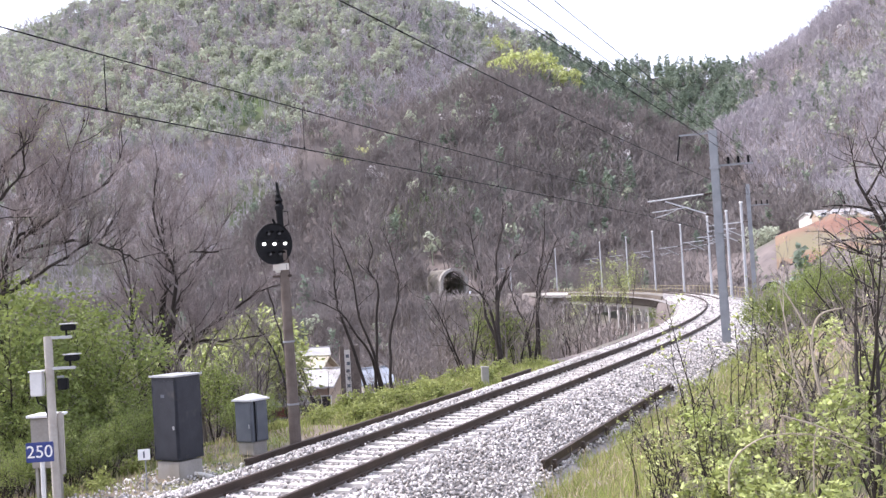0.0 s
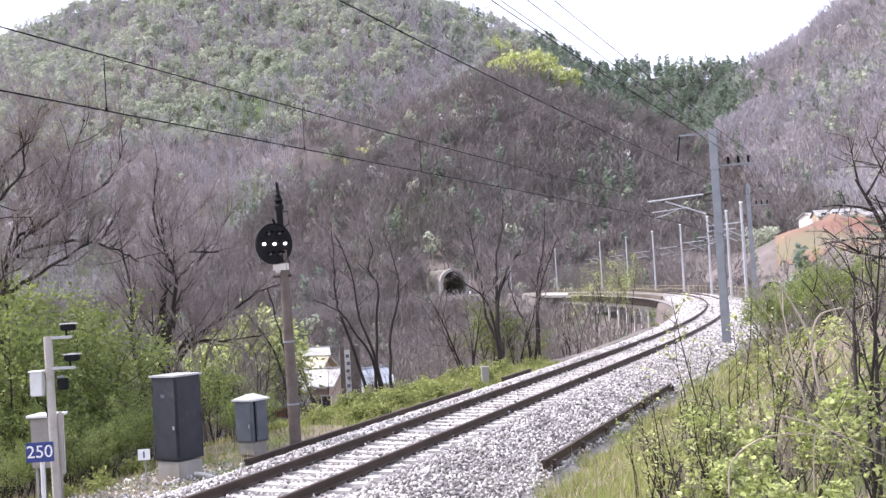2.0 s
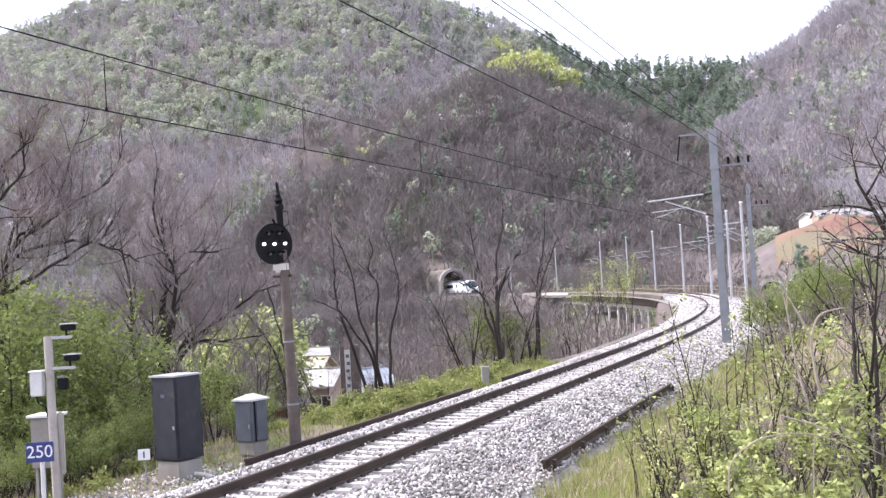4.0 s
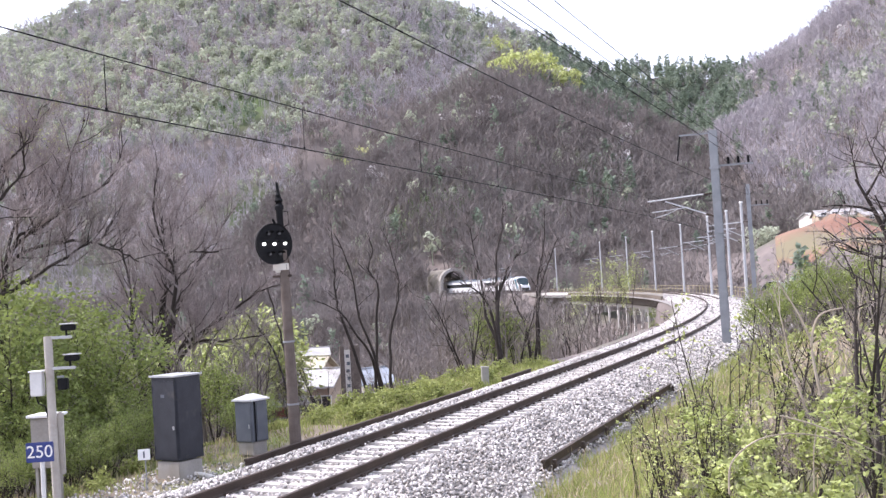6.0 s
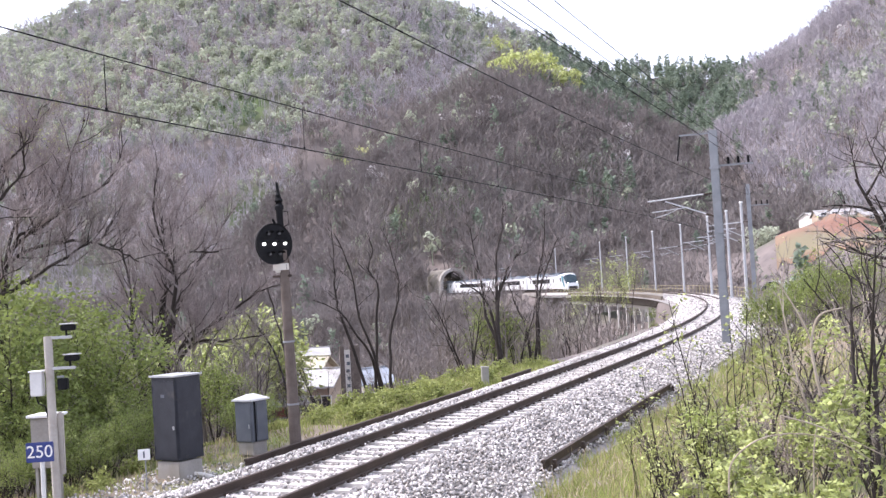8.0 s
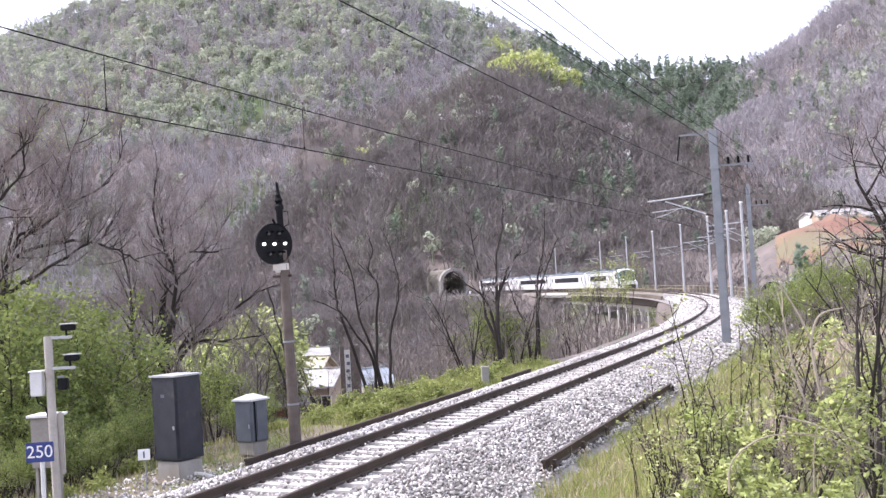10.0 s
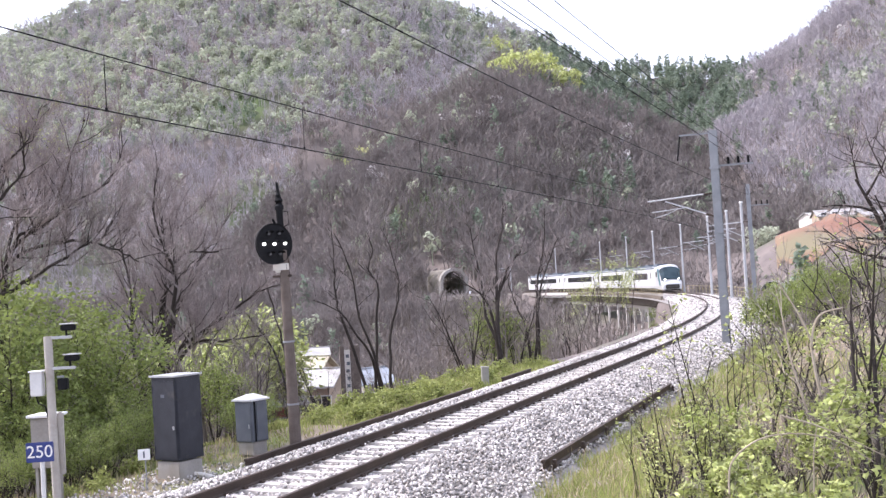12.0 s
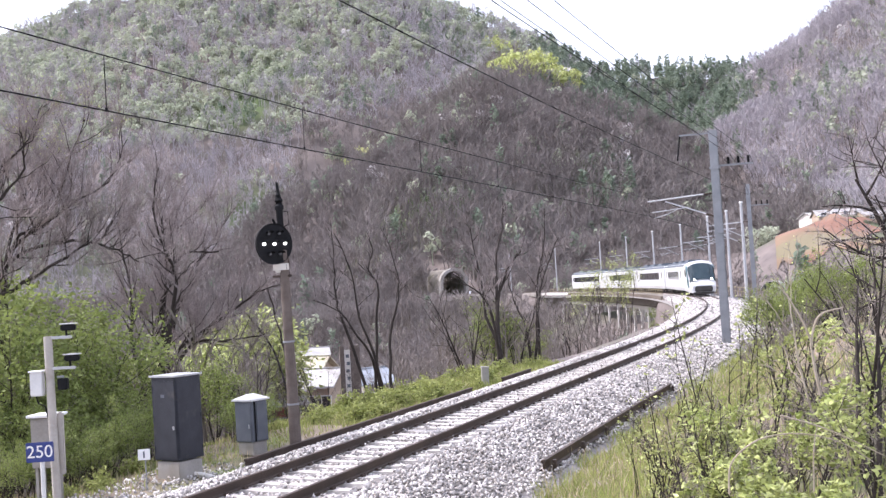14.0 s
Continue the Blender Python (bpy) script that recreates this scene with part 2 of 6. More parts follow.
def build_ground():
    ang = np.concatenate([np.arange(-180, -36, 4.0), np.arange(-36, 36, 0.16), np.arange(36, 180, 4.0)])
    rad = np.concatenate([[0.0], np.geomspace(1.0, 1500.0, 230), [2200.0, 4200.0]])
    a, r = np.meshgrid(np.radians(ang), rad)
    x, y = r * np.sin(a), r * np.cos(a)
    z = height(x, y)
    verts = np.stack([x, y, z], -1).reshape(-1, 3)
    nr, na = a.shape
    i, j = np.meshgrid(np.arange(nr - 1), np.arange(na), indexing="ij")
    j2 = (j + 1) % na
    p0, p1, p2, p3 = i * na + j, i * na + j2, (i + 1) * na + j2, (i + 1) * na + j
    tris = np.concatenate([np.stack([p0, p2, p1], -1).reshape(-1, 3), np.stack([p0, p3, p2], -1).reshape(-1, 3)])
    tris = tris[(tris >= na).sum(1) > 1]
    cx, cy, cz = [verts[tris][:, :, k].mean(1) for k in range(3)]
    s, d = track_coords(cx, cy)
    mouth = (s > 346) & (s < 380) & (np.abs(d) < 4.2) & (cz < 7.6)
    tris = tris[~mouth]
    me = mesh_arrays("ground", verts, tris, M_LITTER)
    me.materials.append(M_SOIL)
    c = verts[tris].mean(1)
    s, d = track_coords(c[:, 0], c[:, 1])
    me.polygons.foreach_set("material_index", ((s < 48) & (d > -9) & (c[:, 1] < 70)).astype(np.int32))
    me.polygons.foreach_set("use_smooth", [True] * len(me.polygons))
    tagged(new("ground", me), "leaf-strewn brown hillsides and earth banks of the valley", "ground", kind="structure")


build_ground()
# ---- the track ----
def extrude_along(profile, s0, s1, step, off=0.0, z=0.0, material=None, name="strip", closed=True):
    """A cross-section (offset, height) carried along the track."""
    n = max(2, int(round((s1 - s0) / step)) + 1)
    verts, faces, m = [], [], len(profile)
    for i in range(n):
        s = s0 + (s1 - s0) * i / (n - 1)
        for o, h in profile:
            verts.append(track(s, off + o, z + h)[0])
    for i in range(n - 1):
        for k in range(m if closed else m - 1):
            k2 = (k + 1) % m
            faces.append((i * m + k, i * m + k2, (i + 1) * m + k2, (i + 1) * m + k))
    if closed:
        faces.append(tuple(range(m))[::-1])
        faces.append(tuple((n - 1) * m + k for k in range(m)))
    return mesh_from(name, verts, faces, material)


RAIL_PROFILE = [(-0.065, -0.155), (0.065, -0.155), (0.065, -0.140), (0.014, -0.122), (0.012, -0.045), (0.034, -0.035), (0.034, -0.004), (0.028, 0.0),
                (-0.028, 0.0), (-0.034, -0.004), (-0.034, -0.035), (-0.012, -0.045), (-0.014, -0.122), (-0.065, -0.140)]
BED = [(-3.6, -0.78), (-3.0, -0.56), (-1.75, -0.235), (1.75, -0.235), (3.0, -0.58), (3.9, -0.85)]


def bed_z(d):
    return float(np.interp(d, [p[0] for p in BED], [p[1] for p in BED]))


def build_track():
    tagged(new("ballast_bed", extrude_along(BED, 4, 372, 4.0, material=M_BALLAST, name="ballast_bed", closed=False)),
           "pale grey crushed-stone ballast bed under the railway track", "ballast", kind="structure")
    tagged(new("ballast_shoulder", extrude_along([(2.9, -0.52), (4.95, -0.66), (5.0, -1.5)], 57, 150, 4.0, material=M_BALLAST, name="ballast_shoulder", closed=False)),
           "wide pale ballast shoulder on the outside of the curve", "ballast", kind="structure")
    t = thing("railway_track", pose(0, 0, 0), "single railway track of rusty steel rails on concrete sleepers", "railway track")
    for off in (-0.7525, 0.7525):
        me = extrude_along(RAIL_PROFILE, 4, 420, 3.0, off=off, material=M_RAIL, name="rail")
        me.materials.append(M_RAILTOP)
        for f in me.polygons:
            if f.normal.z > 0.9 and f.center.z > -0.003:
                f.material_index = 1
        r = new("rail", me)
        r.parent = t
    return t


TRACK = build_track()
# ---- trackside things ----
HD = -math.degrees(TH)


def kerb_rail(s0, s1, off, z, label):
    """An old rail laid on its posts to hold the ballast."""
    t = thing("kerb_rail", pose(0, 0, 0), label, "rail", "old rails that hold the ballast")
    me = extrude_along([(o * 1.2, h * 1.25) for o, h in RAIL_PROFILE], s0, s1, 3.0, off=off, z=z, material=M_RAIL, name="rail")
    r = new("rail", me)
    r.parent = t
    n = int((s1 - s0) / 2.2)
    for i in range(n + 1):
        p, h = track(s0 + 0.4 + i * 2.2, off + (0.1 if off > 0 else -0.1), z - 0.3)
        bm = bmnew()
        box(bm, 0, 0, 0.0, 0.07, 0.09, 0.5, 0.006, -h)
        bmesh.ops.translate(bm, vec=p, verts=bm.verts)
        part("stake", bm, M_RAIL, t)


kerb_rail(20.6, 34.5, -3.1, -0.36, "rusty old rail staked along the ballast's outer edge")
kerb_rail(38.0, 41.5, -3.2, -0.38, "short rusty old rail staked along the ballast's edge")
kerb_rail(51.0, 72.0, -2.75, -0.36, "rusty old rail holding the ballast before the bridge")
kerb_rail(20.2, 34.0, 3.05, -0.36, "rusty old rail with a cut end holding the wide ballast shoulder")


def cabinet_large():
    gz = -0.65
    t = thing("equipment_cabinet", pose(-5.36, 23.2, gz, 0, 0, HD - 14), "tall dark grey steel equipment cabinet on a pale concrete plinth", "cabinet", "trackside equipment cabinets")
    bm = bmnew()
    box(bm, 0, 0, 0.17, 0.74, 0.74, 0.42, 0.02)
    part("plinth", bm, M_CONC, t, "stained grey concrete plinth")
    bm = bmnew()
    box(bm, 0, 0, 1.19, 0.80, 0.80, 1.56, 0.012)
    part("body", bm, M_DARKGREY, t)
    bm = bmnew()
    vs = box(bm, 0, 0, 1.99, 0.88, 0.88, 0.035, 0.008)
    part("roof", bm, M_GALV_PALE, t, "overhanging grey steel roof")
    for k, (x, y, w, d) in enumerate([(0, -0.405, 0.74, 0.018), (0.405, 0, 0.018, 0.74)]):
        bm = bmnew()
        box(bm, x, y, 1.18, w, d, 1.44, 0.006)
        door = part("door", bm, M_DARKGREY, t)
        bm = bmnew()
        if k == 0:
            box(bm, 0.30, -0.425, 1.02, 0.05, 0.03, 0.07, 0.008)
            part("handle", bm, M_GALV_PALE, door, "bright steel handle")
            bm = bmnew()
            box(bm, -0.02, -0.418, 1.62, 0.12, 0.012, 0.06, 0.004)
            part("plate", bm, M_MIDGREY, door, "small faded plate")
        else:
            bm.free()
        for z in (0.62, 1.2, 1.75):
            bm = bmnew()
            if k == 0:
                tube(bm, [(-0.345, -0.418, z - 0.05), (-0.345, -0.418, z + 0.05)], 0.012, 6)
            else:
                tube(bm, [(0.418, 0.345, z - 0.05), (0.418, 0.345, z + 0.05)], 0.012, 6)
            part("hinge", bm, M_DARKGREY, door)
    bm = bmnew()
    tube(bm, [(0.38, 0.1, 0.10), (0.6, 0.12, 0.09), (1.0, 0.15, 0.04), (1.3, 0.2, -0.1)], 0.05, 8)
    part("conduit", bm, M_CONC_PALE, t, "pale plastic cable conduit")
    t.scale = (0.83, 0.83, 1.02)


def cabinet_small():
    gz = -0.57
    t = thing("equipment_cabinet", pose(-4.38, 25.9, gz, 0, 0, HD - 14), "small mid grey steel equipment cabinet with pale hipped roof", "cabinet", "trackside equipment cabinets")
    bm = bmnew()
    box(bm, 0, 0, 0.12, 0.50, 0.50, 0.30, 0.015)
    part("plinth", bm, M_CONC, t, "stained concrete plinth")
    bm = bmnew()
    box(bm, 0, 0, 0.70, 0.56, 0.56, 0.88, 0.01)
    part("body", bm, M_MIDGREY, t)
    bm = bmnew()
    top, low = 1.28, 1.14
    b = [bm.verts.new((x * 0.33, y * 0.33, low)) for x, y in ((-1, -1), (1, -1), (1, 1), (-1, 1))]
    u = [bm.verts.new((x * 0.33, y * 0.33, low + 0.035)) for x, y in ((-1, -1), (1, -1), (1, 1), (-1, 1))]
    a, c = bm.verts.new((0, -0.12, top)), bm.verts.new((0, 0.12, top))
    bm.faces.new(b[::-1])
    for k in range(4):
        bm.faces.new((b[k], b[(k + 1) % 4], u[(k + 1) % 4], u[k]))
    bm.faces.new((u[0], u[1], a)); bm.faces.new((u[2], u[3], c))
    bm.faces.new((u[1], u[2], c, a)); bm.faces.new((u[3], u[0], a, c))
    part("roof", bm, M_PALEMETAL, t, "pale hipped metal roof")
    bm = bmnew()
    box(bm, 0, -0.288, 0.68, 0.48, 0.02, 0.80, 0.005)
    door = part("door", bm, M_MIDGREY, t)
    bm = bmnew()
    box(bm, 0.19, -0.305, 0.60, 0.03, 0.03, 0.09, 0.006)
    part("handle", bm, M_GALV_PALE, door, "bright steel handle")
    bm = bmnew()
    box(bm, 0.29, -0.18, 0.70, 0.022, 0.05, 0.86, 0.004)
    part("corner_strip", bm, M_BLACK, t, "black sealing strip")
    bm = bmnew()
    box(bm, 0.288, 0.06, 0.68, 0.02, 0.36, 0.80, 0.005)
    part("door", bm, M_MIDGREY, t)
    t.scale = (0.88, 0.88, 1.0)


M_LAMP = glow("signal_lamp_lit", (1.0, 0.98, 0.92), 4.0)
M_LENS = mat("unlit_lens", (0.05, 0.05, 0.055), (0.10, 0.10, 0.105), 0.15, 8.0, spec=0.6)


def signal():
    base = Vector((-3.42, 25.7, -0.62))
    t = thing("position_signal", Matrix.Translation(base) @ pose(0, 0, 0, 0, -0.6, 0), "round black railway signal, three lamps lit, on a weathered post", "signal")
    bm = bmnew()
    tube(bm, [(0, 0, -0.4), (0, 0, 1.5), (0, 0, 4.0), (0, 0, 4.4)], [0.135, 0.12, 0.10, 0.095], 14)
    part("post", bm, M_WOODPOLE, t, "weathered brown concrete post")
    bm = bmnew()
    tube(bm, [(-0.02, 0, 4.35), (-0.02, 0, 5.28)], 0.075, 12)
    tube(bm, [(-0.02, 0, 5.28), (-0.02, 0, 5.36), (-0.02, 0, 5.40)], [0.10, 0.10, 0.07], 12)
    part("upper_tube", bm, M_BLACK, t, "rusty black iron tube")
    bm = bmnew()
    tube(bm, [(-0.02, 0, 5.38), (-0.02, 0, 5.48), (-0.03, 0, 5.60), (-0.02, 0, 5.66)], [0.085, 0.095, 0.06, 0.03], 12)
    tube(bm, [(-0.02, 0, 5.64), (-0.04, 0, 5.88)], [0.035, 0.03], 8)
    part("finial", bm, M_BLACK, t, "black iron cap with a spike")
    bm = bmnew()
    # strap that holds the disc, bent at the top
    tube(bm, [(0.02, 0, 5.25), (0.16, -0.02, 5.23), (0.17, -0.02, 4.95), (0.05, -0.04, 4.9)], 0.014, 6)
    tube(bm, [(-0.1, -0.1, 4.94), (-0.16, -0.12, 5.08)], 0.03, 6)
    part("bracket", bm, M_BLACK, t)
    # the disc, turned a little to the track
    cx, cy, cz, r = -0.15, -0.22, 4.54, 0.445
    n = Vector((0.78, -1, 0)).normalized()
    side = Vector((n.y, -n.x, 0)) * -1
    bm = bmnew()
    rings = []
    for rr, dd in ((0.0, 0.0), (r * 0.6, 0.0), (r * 0.93, 0.0), (r, 0.02), (r, -0.03), (r * 0.8, -0.05), (0.0, -0.06)):
        ring = []
        for k in range(40):
            a = 2 * math.pi * k / 40
            ring.append(bm.verts.new(Vector((cx, cy, cz)) + side * math.cos(a) * rr + Vector((0, 0, math.sin(a) * rr)) + n * dd))
        rings.append(ring)
    for a, b in zip(rings, rings[1:]):
        for k in range(40):
            bm.faces.new((a[k], a[(k + 1) % 40], b[(k + 1) % 40], b[k]))
    bmesh.ops.remove_doubles(bm, verts=bm.verts, dist=1e-4)
    disc = part("disc", bm, M_BLACK, t, "matt black round backboard")
    for k in range(7):
        a = radians(60 * k) if k < 6 else 0
        rr = 0.255 if k < 6 else 0.0
        p = Vector((cx, cy, cz)) + side * math.cos(a) * rr + Vector((0, 0, math.sin(a) * rr))
        lit = k in (0, 3, 6)
        bm = bmnew()
        tube(bm, [p + n * 0.0, p + n * 0.05], 0.028, 16)
        lens = part("lens", bm, M_LAMP if lit else M_LENS, disc, "lit white lamp" if lit else "dark unlit lens")
        bm = bmnew()
        prev = None
        for q in range(13):
            b = radians(15 + 150 * q / 12)
            e = side * math.cos(b) * 0.066 + Vector((0, 0, math.sin(b) * 0.066))
            cur = [bm.verts.new(p + e + n * 0.01), bm.verts.new(p + e * 0.97 + n * 0.15)]
            if prev:
                bm.faces.new((prev[0], cur[0], cur[1], prev[1]))
            prev = cur
        bmesh.ops.solidify(bm, geom=bm.faces[:], thickness=0.005)
        part("hood", bm, M_BLACK, disc)
    bm = bmnew()
    box(bm, -0.06, -0.02, 4.04, 0.34, 0.20, 0.24, 0.05)
    part("junction_box", bm, M_CONC_PALE, t, "pale junction box")
    bm = bmnew()
    tube(bm, [(0.09, 0.02, 3.8), (0.1, 0, 4.15), (0.06, 0, 4.3)], 0.03, 6)
    box(bm, -0.05, 0, 3.84, 0.42, 0.12, 0.05, 0.01)
    part("clamp", bm, M_RAIL, t)
    for z in (1.05, 2.4):
        bm = bmnew()
        tube(bm, [(0, 0, z), (0, 0, z + 0.04)], 0.135, 14)
        part("band", bm, M_GALV, t, "steel band")


def camera_post():
    x, y = -7.07, 21.0
    gz = -0.72
    t = thing("camera_post", pose(x, y, gz), "galvanised post with surveillance cameras and small boxes", "camera post")
    bm = bmnew()
    tube(bm, [(0.03, 0, -0.3), (0, 0, 3.05)], 0.075, 14)
    part("post", bm, M_BEIGE, t)
    bm = bmnew()
    box(bm, 0.12, 0.1, 1.15, 0.10, 0.10, 1.1, 0.02)
    part("duct", bm, M_BEIGE, t, "pale cable duct")
    for z, l in ((3.02, 0.36), (2.48, 0.40)):
        bm = bmnew()
        box(bm, 0.07 + l / 2, -0.02, z, l, 0.07, 0.05, 0.008)
        arm = part("arm", bm, M_GALV_PALE, t)
        bm = bmnew()
        tube(bm, [(l - 0.02, -0.02, z + 0.02), (l - 0.02, -0.02, z + 0.13)], 0.02, 8)
        part("neck", bm, M_BLACK, arm)
        bm = bmnew()
        box(bm, l + 0.03, -0.05, z + 0.17, 0.26, 0.13, 0.11, 0.02)
        cam_body = part("camera_body", bm, M_BLACK, t, "black surveillance camera housing")
        bm = bmnew()
        box(bm, l + 0.03, -0.05, z + 0.236, 0.30, 0.15, 0.02, 0.006)
        part("sunshield", bm, M_PALEMETAL, cam_body, "pale sunshield")
    bm = bmnew()
    box(bm, 0.24, -0.02, 2.20, 0.17, 0.14, 0.20, 0.015)
    part("floodlight", bm, M_BLACK, t, "small black floodlight")
    bm = bmnew()
    box(bm, 0.20, -0.02, 2.33, 0.12, 0.04, 0.04, 0.006)
    part("bracket", bm, M_GALV, t)
    bm = bmnew()
    box(bm, -0.22, 0, 2.22, 0.22, 0.16, 0.42, 0.015)
    bxx = part("control_box", bm, M_PALEMETAL, t, "pale grey control box")
    bm = bmnew()
    box(bm, -0.22, -0.005, 2.445, 0.26, 0.2, 0.03, 0.006)
    part("lid", bm, M_WHITE, bxx)
    bm = bmnew()
    tube(bm, [(-0.25, 0, 2.0), (-0.22, 0, 1.88), (-0.1, 0, 1.82), (-0.04, 0, 1.5)], 0.014, 6)
    part("cable", bm, M_BLACK, t)


def meter_cabinet():
    t = thing("meter_cabinet", pose(-7.40, 21.7, -0.52, 0, 0, -8), "weathered pale metal cabinet with a light overhanging roof", "cabinet", "trackside equipment cabinets")
    bm = bmnew()
    box(bm, 0, 0, 0.92, 0.44, 0.40, 0.9, 0.012)
    part("body", bm, M_CONC, t)
    bm = bmnew()
    box(bm, 0.02, -0.02, 1.41, 0.56, 0.54, 0.05, 0.012)
    part("roof", bm, M_WHITE, t, "bright metal roof")
    bm = bmnew()
    box(bm, 0, -0.206, 0.92, 0.36, 0.02, 0.8, 0.006)
    part("door", bm, M_CONC, t)
    for k in (-0.16, 0.16):
        bm = bmnew()
        box(bm, k, 0.0, 0.1, 0.06, 0.3, 0.8, 0.006)
        part("leg", bm, M_CONC, t)


M_BLUE = mat("blue_sign_enamel", (0.020, 0.035, 0.16), (0.035, 0.055, 0.22), 0.35, 3.0, spec=0.5)


def text_mesh(body, size, depth):
    cu = bpy.data.curves.new("numerals", "FONT")
    cu.body, cu.size, cu.extrude = body, size, depth
    cu.align_x, cu.align_y = "CENTER", "CENTER"
    ob = bpy.data.objects.new("numerals", cu)
    me = bpy.data.meshes.new_from_object(ob)
    bpy.data.objects.remove(ob)
    return me


def number_sign():
    t = thing("curve_sign", pose(-7.12, 20.5, -0.56, 0, 0, 4), "blue sign with the white numerals 250 on a pale post", "sign")
    bm = bmnew()
    tube(bm, [(0.02, 0, -0.5), (0.02, 0, 0.9)], 0.04, 10)
    part("post", bm, M_PALEMETAL, t)
    bm = bmnew()
    box(bm, 0, -0.05, 0.93, 0.47, 0.025, 0.34, 0.01)
    plate = part("plate", bm, M_BLUE, t, "dark blue enamel plate")
    me = text_mesh("250", 0.30, 0.003)
    me.materials.clear()
    me.materials.append(M_WHITE)
    ob = new("numerals", me)
    ob.parent = plate
    ob.matrix_basis = pose(0, -0.068, 0.93, 90, 0, 0)
    tagged(ob, "white numerals 250")


def small_sign():
    t = thing("marker_sign", pose(-5.69, 21.9, -0.62, 0, 0, 6), "small pale marker board on a thin rod", "sign")
    bm = bmnew()
    tube(bm, [(0, 0, -0.1), (0.0, 0, 0.75)], 0.012, 6)
    part("rod", bm, M_GALV, t)
    bm = bmnew()
    box(bm, -0.02, -0.02, 0.66, 0.22, 0.012, 0.20, 0.004)
    p = part("board", bm, M_WHITE, t)
    bm = bmnew()
    box(bm, -0.02, -0.028, 0.66, 0.03, 0.006, 0.12, 0.001)
    part("mark", bm, M_MIDGREY, p, "faded grey mark")


def concrete_stub():
    t = thing("concrete_post", pose(1.15, 40.2, -0.78, 0, 1.5, 10), "short weathered concrete post by the ballast", "post")
    bm = bmnew()
    box(bm, 0, 0, 0.35, 0.24, 0.20, 0.78, 0.02)
    part("shaft", bm, M_CONC, t)
    bm = bmnew()
    box(bm, 0, 0, 0.75, 0.28, 0.24, 0.05, 0.01)
    part("cap", bm, M_CONC, t)


cabinet_large()
cabinet_small()
signal()
camera_post()
meter_cabinet()
number_sign()
small_sign()
concrete_stub()
# ---- overhead line ----
def cantilever(t, reach, zc, zm, near, back=0.0):
    """Support arms over the track, from a mast at the origin towards -x."""
    r = 0.035 if near else 0.045
    bm = bmnew()
    tube(bm, [(-0.55, 0, zm + 0.12), (-reach - 0.25, 0, zm - 0.02)], r, 8)
    part("top_tube", bm, M_GALV_PALE, t, "bright galvanised tube")
    bm = bmnew()
    tube(bm, [(-0.5, 0, zc + 0.02), (-reach + 0.5, 0, zm - 0.06)], r * 0.85, 8)
    part("strut", bm, M_GALV_PALE, t, "bright galvanised tube")
    bm = bmnew()
    tube(bm, [(-reach + 1.5, 0, zc + 0.36), (-reach - 0.1, 0, zc + 0.24)], r * 0.7, 8)
    part("registration_tube", bm, M_GALV_PALE, t)
    bm = bmnew()
    tube(bm, [(-reach + 1.0, 0, zc + 0.30), (-reach + 0.6, 0, zc + 0.12), (-reach, 0, zc)], r * 0.6, 6)
    part("steady_arm", bm, M_GALV_PALE, t)
    for z0, z1, x1 in ((zm + 0.14, zm + 0.12, -0.55), (zc - 0.12, zc + 0.02, -0.5)):
        bm = bmnew()
        pts, rad = [], []
        for k in range(13):
            f = k / 12
            pts.append((-0.14 + (x1 + 0.14) * f, 0, z0 + (z1 - z0) * f))
            rad.append(0.05 if k % 2 else 0.03)
        tube(bm, pts, rad, 10)
        part("insulator", bm, M_RAIL, t, "brown ribbed insulator")


def h_column(bm, w, d, z0, z1):
    box(bm, 0, -d / 2 + 0.012, (z0 + z1) / 2, w, 0.024, z1 - z0)
    box(bm, 0, d / 2 - 0.012, (z0 + z1) / 2, w, 0.024, z1 - z0)
    box(bm, 0, 0, (z0 + z1) / 2, 0.02, d - 0.05, z1 - z0)


